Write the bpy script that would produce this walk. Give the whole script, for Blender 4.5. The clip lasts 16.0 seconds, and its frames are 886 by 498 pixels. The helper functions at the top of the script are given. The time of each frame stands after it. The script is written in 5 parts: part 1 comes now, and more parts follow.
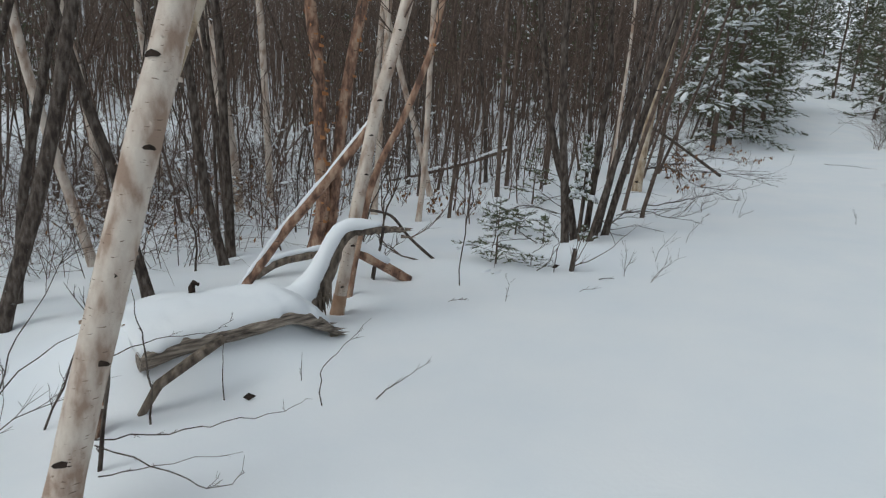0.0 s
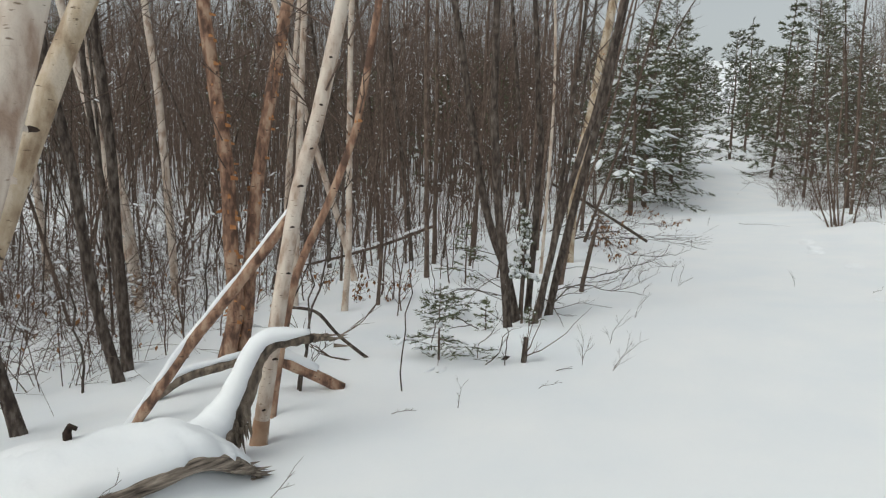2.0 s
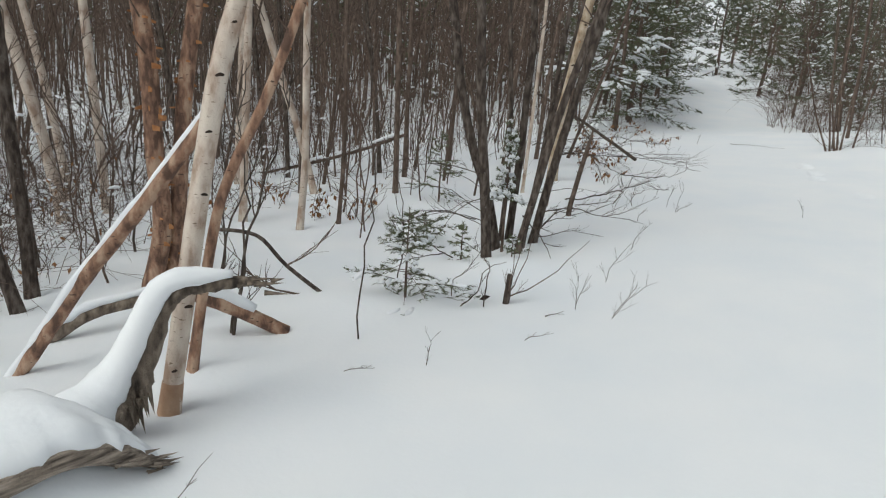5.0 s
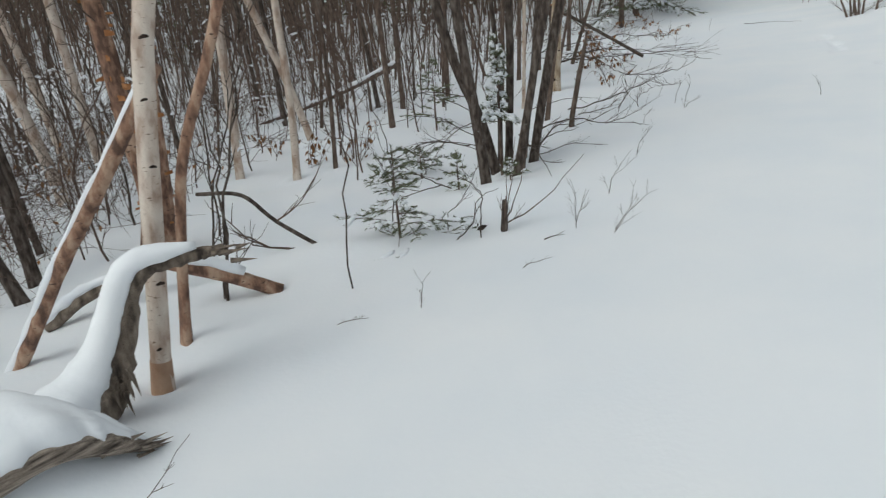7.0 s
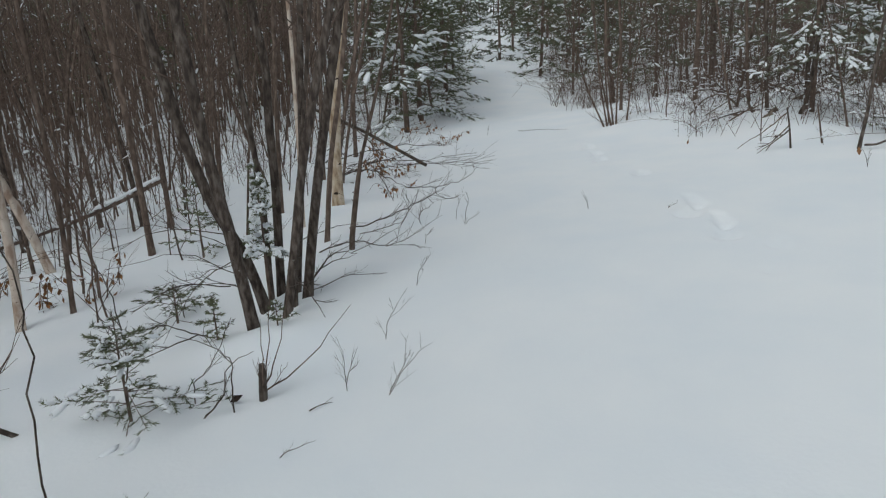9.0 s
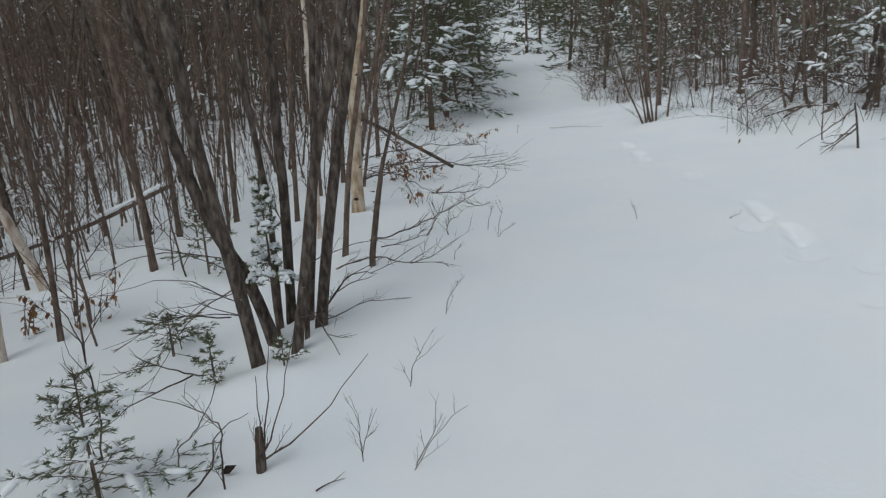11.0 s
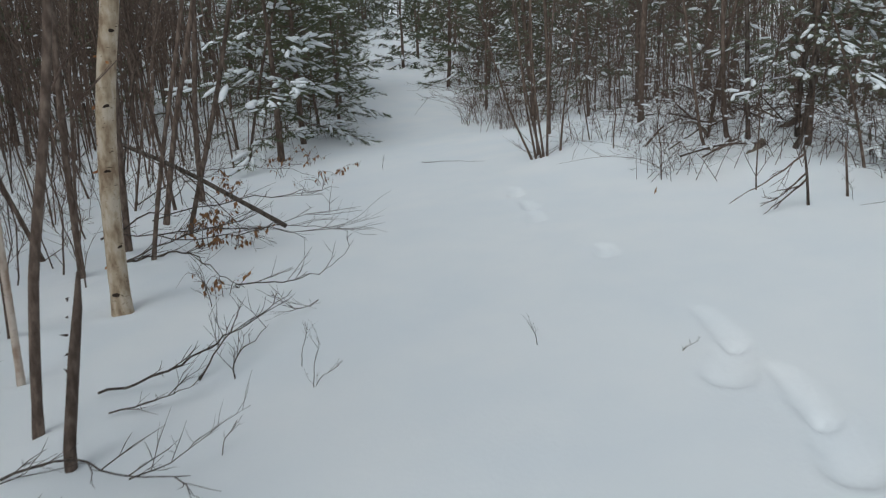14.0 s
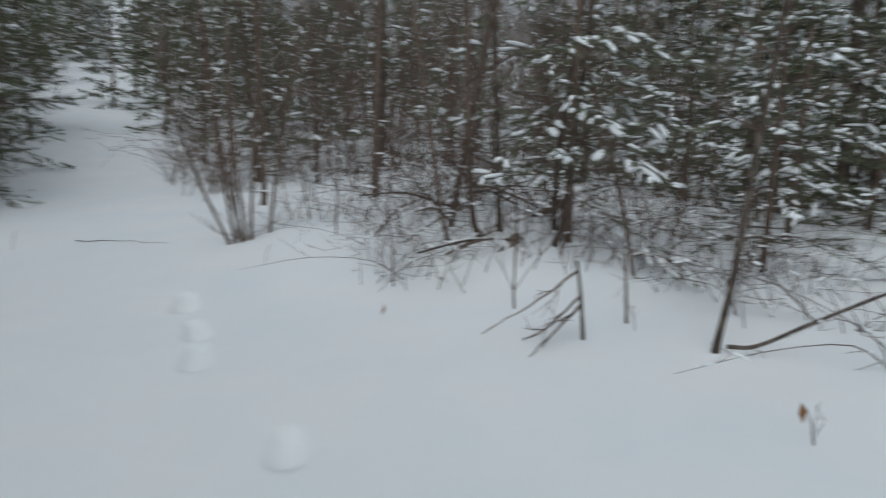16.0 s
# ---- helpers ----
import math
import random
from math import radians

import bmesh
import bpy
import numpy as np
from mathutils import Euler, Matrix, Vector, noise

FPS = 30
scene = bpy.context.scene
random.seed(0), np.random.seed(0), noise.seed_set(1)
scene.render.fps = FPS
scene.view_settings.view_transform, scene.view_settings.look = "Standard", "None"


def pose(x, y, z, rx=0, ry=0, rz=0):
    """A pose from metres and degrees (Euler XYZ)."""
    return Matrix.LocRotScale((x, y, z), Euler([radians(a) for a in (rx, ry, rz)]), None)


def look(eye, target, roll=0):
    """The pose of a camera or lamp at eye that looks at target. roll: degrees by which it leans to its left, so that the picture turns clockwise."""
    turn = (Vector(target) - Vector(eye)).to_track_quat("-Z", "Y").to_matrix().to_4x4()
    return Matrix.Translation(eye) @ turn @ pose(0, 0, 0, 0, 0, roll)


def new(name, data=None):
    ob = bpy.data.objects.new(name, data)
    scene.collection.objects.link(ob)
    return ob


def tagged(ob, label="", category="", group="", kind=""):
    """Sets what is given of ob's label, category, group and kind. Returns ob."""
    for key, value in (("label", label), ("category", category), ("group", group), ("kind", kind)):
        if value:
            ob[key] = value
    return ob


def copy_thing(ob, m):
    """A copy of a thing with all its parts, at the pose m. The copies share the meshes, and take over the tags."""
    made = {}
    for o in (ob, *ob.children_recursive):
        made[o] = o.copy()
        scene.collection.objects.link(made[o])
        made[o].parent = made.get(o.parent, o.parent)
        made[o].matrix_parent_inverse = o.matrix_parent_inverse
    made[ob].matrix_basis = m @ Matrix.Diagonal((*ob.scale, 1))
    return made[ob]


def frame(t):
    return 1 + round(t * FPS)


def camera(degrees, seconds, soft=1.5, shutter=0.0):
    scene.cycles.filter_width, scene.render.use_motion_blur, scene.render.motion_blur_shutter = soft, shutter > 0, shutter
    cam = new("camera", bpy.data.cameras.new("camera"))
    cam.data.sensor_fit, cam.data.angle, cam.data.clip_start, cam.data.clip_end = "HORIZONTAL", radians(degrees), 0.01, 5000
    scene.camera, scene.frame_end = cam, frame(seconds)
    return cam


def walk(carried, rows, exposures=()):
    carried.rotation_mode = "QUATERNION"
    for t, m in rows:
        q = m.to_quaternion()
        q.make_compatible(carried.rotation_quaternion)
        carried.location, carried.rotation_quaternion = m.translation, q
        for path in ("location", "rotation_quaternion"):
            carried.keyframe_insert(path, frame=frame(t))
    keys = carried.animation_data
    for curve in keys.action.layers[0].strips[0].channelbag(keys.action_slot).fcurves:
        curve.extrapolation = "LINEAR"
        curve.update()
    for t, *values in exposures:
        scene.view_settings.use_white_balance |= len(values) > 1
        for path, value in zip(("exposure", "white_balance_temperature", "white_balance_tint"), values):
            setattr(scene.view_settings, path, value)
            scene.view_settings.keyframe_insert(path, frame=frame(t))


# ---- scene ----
cam = camera(65.2, 16.0, soft=1.15, shutter=0.2)
PATH = [
    (0, (0.618, -0.141, 1.458), (0.38, 1.796, 1.02), -0.1),
    (0.5, (0.574, 0.12, 1.419), (0.362, 2.073, 1.044), 0.5),
    (1, (0.501, 0.304, 1.441), (0.37, 2.27, 1.101), -4.4),
    (1.5, (0.445, 0.462, 1.53), (0.436, 2.437, 1.215), -6.0),
    (2, (0.429, 0.512, 1.499), (0.429, 2.497, 1.258), -2.3),
    (2.5, (0.408, 0.564, 1.453), (0.157, 2.525, 1.149), -5.3),
    (3, (0.426, 0.69, 1.451), (0.071, 2.61, 1.02), -6.5),
    (3.5, (0.527, 0.824, 1.441), (0.309, 2.754, 0.964), -6.0),
    (4, (0.498, 0.9, 1.454), (0.27, 2.83, 0.981), -0.0),
    (4.5, (0.448, 1.235, 1.383), (0.375, 3.178, 0.911), 4.1),
    (4.7, (0.434, 1.371, 1.409), (0.484, 3.312, 0.931), 1.5),
    (6.8, (0.611, 1.544, 1.463), (0.552, 3.421, 0.774), -8.2),
    (7, (0.677, 1.585, 1.426), (0.647, 3.459, 0.729), -8.6),
    (7.5, (0.786, 1.693, 1.467), (1.027, 3.557, 0.783), -5.1),
    (8, (1.063, 1.848, 1.577), (1.474, 3.736, 1.06), -4.7),
    (8.5, (1.114, 2.11, 1.533), (1.728, 3.953, 1.054), -3.1),
    (8.7, (1.047, 2.128, 1.566), (1.609, 3.98, 1.06), -6.0),
    (10.8, (1.179, 2.744, 1.601), (1.69, 4.594, 1.038), -8.5),
    (11, (1.211, 2.846, 1.583), (1.687, 4.713, 1.048), -7.4),
    (11.5, (1.306, 3.054, 1.486), (1.515, 4.942, 0.86), -11.0),
    (12, (1.472, 3.253, 1.583), (1.684, 5.124, 0.91), -6.6),
    (12.5, (1.562, 3.625, 1.53), (1.985, 5.47, 0.886), -5.2),
    (13, (1.755, 4.192, 1.589), (2.374, 5.999, 0.996), -7.9),
    (13.5, (2.153, 4.571, 1.545), (3.069, 6.23, 0.904), -9.6),
    (14, (2.49, 5.072, 1.595), (3.266, 6.834, 1.055), -6.4),
    (14.5, (2.906, 5.7, 1.479), (3.769, 7.44, 1.002), -4.7),
    (15, (3.314, 6.11, 1.562), (4.297, 7.807, 1.17), -4.2),
    (15.5, (3.706, 6.43, 1.553), (4.483, 8.235, 1.181), -4.9),
    (16, (4.229, 6.76, 1.541), (5.599, 8.147, 1.095), -1.3),
]
BANK = pose(0, 0, 0, 0, -3.5, 0)
EXPOSURES = [(0.0, -0.36, 6030, 3), (0.5, -0.06, 6150, 3), (1.0, -0.02, 6300, 3.5), (1.5, 0.02, 6420, 3.5), (3.5, 0.02, 6530, 4), (4.5, 0.0, 6450, 4), (7.0, -0.13, 6240, 3), (7.5, -0.25, 6180, 3),
             (8.5, -0.34, 6110, 3), (11.0, -0.37, 6080, 3.2), (12.5, -0.36, 6040, 2.6), (14.5, -0.43, 6000, 2.6), (15.5, -0.36, 6000, 3.0), (16.0, -0.53, 5990, 3.6)]
walk(cam, [(t, BANK @ look(eye, target, roll)) for t, eye, target, roll in PATH], EXPOSURES)

# ---- world and light: a bright, even overcast sky ----
world = bpy.data.worlds.new("overcast")
scene.world = world
world.use_nodes = True
wn = world.node_tree
sky = wn.nodes.new("ShaderNodeTexSky")
sky.sky_type = "NISHITA"
sky.sun_disc = False
sky.sun_elevation, sky.sun_rotation = radians(50), radians(236)
sky.air_density, sky.dust_density, sky.ozone_density = 1.0, 4.0, 1.0
grey = wn.nodes.new("ShaderNodeHueSaturation")
grey.inputs["Saturation"].default_value = 0.22
wn.links.new(sky.outputs[0], grey.inputs["Color"])
back = wn.nodes["Background"]
wn.links.new(grey.outputs[0], back.inputs["Color"])
back.inputs["Strength"].default_value = 0.138
sun_data = bpy.data.lights.new("sun", "SUN")
sun_data.energy, sun_data.angle, sun_data.color = 0.5, radians(60), (1.0, 0.97, 0.93)
sun = new("sun", sun_data)
sun.matrix_world = look((-9, -6, 13), (0, 0, 0))


# ---- materials ----
def material(name, stops, scale=(8, 8, 8), detail=5.0, rough=0.8, bump=0.3, fine=60.0, island=0.0, spots=None, ramp=(0.3, 0.7), turn=(0, 0, 0), stretch=(1, 1, 1)):
    """Two scales of noise over a ramp of colours, fine relief, and darker marks where spots gives (scale, colour, threshold)."""
    m = bpy.data.materials.new(name)
    m.use_nodes = True
    nt = m.node_tree
    n, l = nt.nodes, nt.links
    bsdf = n["Principled BSDF"]
    bsdf.inputs["Roughness"].default_value = rough
    bsdf.inputs["Specular IOR Level"].default_value = 0.25
    co = n.new("ShaderNodeTexCoord")
    mp = n.new("ShaderNodeMapping")
    mp.vector_type = "TEXTURE"
    mp.inputs["Rotation"].default_value = turn
    mp.inputs["Scale"].default_value = [1 / (a * b) for a, b in zip(scale, stretch)]
    l.new(co.outputs["Object"], mp.inputs["Vector"])
    tx = n.new("ShaderNodeTexNoise")
    tx.inputs["Scale"].default_value, tx.inputs["Detail"].default_value = 1.0, detail
    l.new(mp.outputs[0], tx.inputs["Vector"])
    cr = n.new("ShaderNodeValToRGB")
    els = cr.color_ramp.elements
    while len(els) < len(stops):
        els.new(0.5)
    for k, (e, c) in enumerate(zip(els, stops)):
        e.position = ramp[0] + (ramp[1] - ramp[0]) * k / max(1, len(stops) - 1)
        e.color = (*c, 1)
    l.new(tx.outputs["Fac"], cr.inputs["Fac"])
    colour = cr.outputs["Color"]
    if spots:
        sm = n.new("ShaderNodeMapping")
        sm.inputs["Scale"].default_value = spots[0]
        l.new(co.outputs["Object"], sm.inputs["Vector"])
        st = n.new("ShaderNodeTexNoise")
        st.inputs["Scale"].default_value, st.inputs["Detail"].default_value = 1.0, 3.0
        l.new(sm.outputs[0], st.inputs["Vector"])
        sr = n.new("ShaderNodeMapRange")
        sr.inputs["From Min"].default_value, sr.inputs["From Max"].default_value = spots[2], spots[2] + 0.05
        l.new(st.outputs["Fac"], sr.inputs["Value"])
        mx = n.new("ShaderNodeMix")
        mx.data_type = "RGBA"
        l.new(sr.outputs[0], mx.inputs["Factor"])
        l.new(colour, mx.inputs["A"])
        mx.inputs["B"].default_value = (*spots[1], 1)
        colour = mx.outputs["Result"]
    if island:
        hs = n.new("ShaderNodeHueSaturation")
        rnd = n.new("ShaderNodeNewGeometry")
        obi = n.new("ShaderNodeObjectInfo")
        add = n.new("ShaderNodeMath")
        add.operation = "ADD"
        l.new(rnd.outputs["Random Per Island"], add.inputs[0])
        l.new(obi.outputs["Random"], add.inputs[1])
        rg = n.new("ShaderNodeMapRange")
        rg.inputs["From Max"].default_value = 2.0
        rg.inputs["To Min"].default_value, rg.inputs["To Max"].default_value = 1 - island, 1 + island
        l.new(add.outputs[0], rg.inputs["Value"])
        l.new(rg.outputs[0], hs.inputs["Value"])
        l.new(colour, hs.inputs["Color"])
        colour = hs.outputs[0]
    l.new(colour, bsdf.inputs["Base Color"])
    if bump:
        bt = n.new("ShaderNodeTexNoise")
        bt.inputs["Scale"].default_value, bt.inputs["Detail"].default_value = fine, 4.0
        l.new(co.outputs["Object"], bt.inputs["Vector"])
        ad = n.new("ShaderNodeMath")
        ad.operation = "ADD"
        l.new(bt.outputs["Fac"], ad.inputs[0])
        l.new(tx.outputs["Fac"], ad.inputs[1])
        bp = n.new("ShaderNodeBump")
        bp.inputs["Strength"].default_value, bp.inputs["Distance"].default_value = bump, 0.01
        l.new(ad.outputs[0], bp.inputs["Height"])
        l.new(bp.outputs[0], bsdf.inputs["Normal"])
    return m


SNOW = material("snow", [(0.80, 0.83, 0.86), (0.86, 0.87, 0.88)], (1.3, 1.3, 1.3), rough=0.7, bump=0.12, fine=40)
CLUMP = material("clinging_snow", [(0.78, 0.81, 0.85), (0.86, 0.87, 0.88)], (9, 9, 9), rough=0.7, bump=0.3, fine=50)
BIRCH = material("white_birch_bark", [(0.35, 0.25, 0.19), (0.55, 0.455, 0.38), (0.65, 0.57, 0.49)], (16, 16, 7), rough=0.65, bump=0.5, fine=70, ramp=(0.36, 0.62),
                 spots=((26, 26, 110), (0.20, 0.14, 0.10), 0.655))
YELLOW = material("yellow_birch_bark", [(0.27, 0.19, 0.125), (0.45, 0.355, 0.25), (0.57, 0.485, 0.385)], (16, 16, 7), rough=0.6, bump=0.6, fine=60, ramp=(0.36, 0.62),
                  spots=((24, 24, 90), (0.12, 0.08, 0.05), 0.65))
ORANGE = material("peeling_orange_bark", [(0.12, 0.07, 0.05), (0.29, 0.165, 0.11), (0.45, 0.31, 0.22)], (18, 18, 7), rough=0.65, ramp=(0.38, 0.62), bump=0.9, fine=50,
                  spots=((20, 20, 60), (0.10, 0.06, 0.045), 0.64))
TAN = material("tan_foot_bark", [(0.28, 0.16, 0.10), (0.46, 0.31, 0.21)], (14, 14, 8), rough=0.65, bump=0.4)
PEEL = material("bark_peel", [(0.30, 0.12, 0.045), (0.50, 0.24, 0.10)], (20, 20, 20), rough=0.6, bump=0.3, island=0.3)
DARK = material("dark_alder_bark", [(0.045, 0.034, 0.028), (0.088, 0.068, 0.056), (0.15, 0.125, 0.105)], (34, 34, 11), rough=0.85, bump=1.0, fine=55, ramp=(0.38, 0.64),
                spots=((30, 30, 45), (0.17, 0.16, 0.145), 0.68))
BROWN = material("brown_sapling_bark", [(0.066, 0.047, 0.037), (0.125, 0.090, 0.071), (0.215, 0.162, 0.130)], (30, 30, 11), rough=0.85, bump=0.8, island=0.35)
TWIG = material("twig_bark", [(0.078, 0.054, 0.043), (0.165, 0.118, 0.094)], (20, 20, 20), rough=0.85, bump=0.0, island=0.35)
WOOD = material("weathered_wood", [(0.045, 0.036, 0.030), (0.17, 0.135, 0.105), (0.30, 0.245, 0.195)], (28, 28, 9), rough=0.85, bump=0.9, fine=90)
NEEDLE = material("needles", [(0.062, 0.072, 0.040), (0.155, 0.165, 0.092)], (14, 14, 14), rough=0.6, bump=0.0, island=0.45)
FROST = material("frosted_needles", [(0.072, 0.078, 0.050), (0.175, 0.178, 0.125)], (14, 14, 14), rough=0.7, bump=0.0, island=0.4)
LEAF = material("dead_leaf", [(0.16, 0.075, 0.03), (0.32, 0.16, 0.07)], (25, 25, 25), rough=0.7, bump=0.2, island=0.4)
LOGWOOD = material("split_log_wood", [(0.05, 0.040, 0.033), (0.23, 0.19, 0.155), (0.44, 0.375, 0.31)], (70, 70, 60), rough=0.85, bump=0.9, fine=90, turn=(0, 0, radians(48)), stretch=(0.09, 1, 1))
KNOT = material("birch_knot", [(0.015, 0.011, 0.009), (0.06, 0.04, 0.03)], (50, 50, 50), rough=0.9, bump=0.5)


# ---- mesh helpers ----
class Geo:
    def __init__(self):
        self.v, self.f = [], []

    def add(self, verts, faces):
        k = len(self.v)
        self.v.extend(verts)
        self.f.extend([tuple(k + i for i in face) for face in faces])


def part(name, geo, mat, parent=None, label="", smooth=True, kind=""):
    me = bpy.data.meshes.new(name)
    me.from_pydata([tuple(p) for p in geo.v], [], geo.f)
    me.materials.append(mat)
    if smooth:
        me.polygons.foreach_set("use_smooth", [True] * len(me.polygons))
    me.update()
    ob = new(name, me)
    if parent:
        ob.parent = parent
    if label:
        ob["label"] = label
    if kind:
        ob["kind"] = kind
    return ob


def thing(name, at, label, category, group=""):
    ob = new(name)
    ob.empty_display_size = 0.1
    ob.location = at
    return tagged(ob, label, category, group)


def curve(points, steps=4):
    """A smooth line through a few control points."""
    p = [Vector(q) for q in points]
    p = [p[0] * 2 - p[1], *p, p[-1] * 2 - p[-2]]
    out = []
    for i in range(1, len(p) - 2):
        for s in range(steps):
            t = s / steps
            a, b, c, d = p[i - 1:i + 3]
            out.append(0.5 * (2 * b + (c - a) * t + (2 * a - 5 * b + 4 * c - d) * t * t + (3 * b - a - 3 * c + d) * t ** 3))
    out.append(p[-2])
    return out


def spread(values, n):
    """n values read evenly off a short list."""
    return list(np.interp(np.linspace(0, len(values) - 1, n), range(len(values)), values))


def tube(geo, pts, radii, sides=6, rough=0.0, flat=1.0, cap=True, rng=random):
    """A tapered tube along pts; rough makes its skin uneven, flat squeezes its height."""
    rings, faces = [], []
    side = None
    for i, p in enumerate(pts):
        d = (pts[min(i + 1, len(pts) - 1)] - pts[max(i - 1, 0)])
        d = d.normalized() if d.length > 1e-9 else Vector((0, 0, 1))
        if side is None:
            side = d.cross(Vector((0, 0, 1)) if abs(d.z) < 0.85 else Vector((1, 0, 0))).normalized()
        side = (side - d * side.dot(d)).normalized()
        up = side.cross(d)
        for k in range(sides):
            a = 2 * math.pi * k / sides
            r = radii[i] * (1 + (rng.uniform(-rough, rough) if rough else 0))
            rings.append(p + side * (math.cos(a) * r) + up * (math.sin(a) * r * flat))
    for i in range(len(pts) - 1):
        for k in range(sides):
            a, b = i * sides + k, i * sides + (k + 1) % sides
            faces.append((a, b, b + sides, a + sides))
    if cap:
        faces.append(tuple(range(sides))[::-1])
        faces.append(tuple(range((len(pts) - 1) * sides, len(pts) * sides)))
    geo.add(rings, faces)


def spike(geo, a, b, r):
    """A three-sided twig that runs to a point."""
    d = (b - a).normalized()
    s = d.cross(Vector((0.31, 0.17, 0.93))).normalized()
    u = s.cross(d)
    geo.add([a + s * r, a - s * r * 0.5 + u * r * 0.87, a - s * r * 0.5 - u * r * 0.87, b], [(0, 1, 3), (1, 2, 3), (2, 0, 3)])


def pillow(geo, at, along, length, width, height, rng=random, sides=6):
    """A soft lump of snow lying along a twig."""
    d = Vector(along).normalized()
    s = d.cross(Vector((0, 0, 1)))
    s = s.normalized() if s.length > 1e-3 else Vector((1, 0, 0))
    u = s.cross(d)
    verts = [at - d * length * 0.5]
    for q, k in ((-0.32, 0.75), (0.05, 1.0), (0.36, 0.7)):
        for j in range(sides):
            a = 2 * math.pi * j / sides
            w = k * rng.uniform(0.8, 1.2)
            verts.append(at + d * length * q + s * (math.cos(a) * width * 0.5 * w) + u * (max(math.sin(a), -0.35) * height * 0.6 * w))
    verts.append(at + d * length * 0.5)
    e = 1 + 3 * sides
    faces = [(0, 1 + (j + 1) % sides, 1 + j) for j in range(sides)]
    for r in range(2):
        for j in range(sides):
            a, b = 1 + r * sides + j, 1 + r * sides + (j + 1) % sides
            faces.append((a, b, b + sides, a + sides))
    faces += [(e, e - sides + j, e - sides + (j + 1) % sides) for j in range(sides)]
    geo.add(verts, faces)


def leaf(geo, at, along, size, rng=random):
    """A curled dead leaf with a midrib fold."""
    d = Vector(along).normalized()
    s = d.cross(Vector((rng.uniform(-1, 1), rng.uniform(-1, 1), 0.6))).normalized()
    u = s.cross(d)
    c = rng.uniform(0.1, 0.35) * size
    geo.add([at, at + d * size * 0.45 + s * size * 0.28 + u * c, at + d * size * 0.5, at + d * size * 0.45 - s * size * 0.28 + u * c,
             at + d * size + u * c * 1.4], [(0, 1, 2), (0, 2, 3), (1, 4, 2), (2, 4, 3)])


def smooth(a, b, v):
    k = min(1.0, max(0.0, (v - a) / (b - a)))
    return k * k * (3 - 2 * k)


# ---- the ground: a snowed-over woodland track that climbs a low hill ----
LEFT_EDGE = ((-20, -3.0), (0, -1.6), (4, -0.3), (7, 1.7), (10, 2.7), (13, 3.9), (16, 5.2), (19, 6.6), (25, 9.0), (31, 11.3), (50, 18.6), (90, 34))
RIGHT_EDGE = ((-20, 6.5), (0, 8.6), (6, 8.4), (9, 7.4), (11, 7.0), (13, 7.4), (16, 8.2), (20, 9.6), (25, 11.6), (31, 13.8), (50, 21.0), (90, 37))


def edge(line, y):
    return float(np.interp(y, [q[0] for q in line], [q[1] for q in line]))


# hollows and swellings of the snow: x, y, radius, height
SWELLS = ((-0.80, 3.0, 0.33, -0.05), (-1.42, 3.44, 0.34, 0.16), (-1.05, 3.74, 0.28, 0.08), (-1.80, 3.80, 0.45, 0.14), (-1.35, 3.98, 0.30, 0.07), (-1.22, 3.17, 0.24, 0.12), (-1.00, 3.36, 0.22, 0.12), (-0.80, 3.54, 0.20, 0.10), (-1.50, 3.02, 0.20, 0.13), (-1.72, 3.30, 0.42, 0.15), (-1.15, 3.68, 0.36, 0.13), (-2.2, 3.9, 0.7, 0.10), (-0.9, 4.9, 0.5, 0.05), (-0.7, 3.75, 0.30, 0.05),
          (1.15, 6.45, 0.35, 0.06), (0.98, 6.98, 0.26, -0.09), (0.2, 5.5, 0.4, 0.05), (9.2, 10.8, 1.0, 0.22), (8.9, 12.0, 1.2, 0.25), (12.0, 14, 3.0, 0.55),
          (5.0, 18.0, 1.6, 0.15), (-2.6, 8.5, 1.4, 0.12), (0.6, 9.5, 0.9, 0.10), (-3.5, 12, 2.0, 0.2), (2.0, 12.3, 1.0, 0.1))
# prints of an animal that crossed the track, each a short groove: from x, y to x, y, radius, depth
PRINTS = ((5.33, 7.92, 5.15, 7.52, 0.07, 0.04), (5.13, 7.48, 4.84, 7.26, 0.09, 0.06), (5.06, 7.16, 4.86, 6.80, 0.07, 0.05), (4.84, 6.76, 4.62, 6.48, 0.09, 0.065),
          (4.86, 6.20, 4.70, 6.05, 0.06, 0.03), (4.45, 5.80, 4.28, 5.65, 0.05, 0.022), (5.76, 9.38, 5.64, 9.20, 0.08, 0.05), (6.00, 10.78, 5.86, 10.52, 0.08, 0.05),
          (6.20, 11.25, 6.10, 10.98, 0.07, 0.05), (6.46, 11.92, 6.30, 11.62, 0.08, 0.05))
WELLS = []


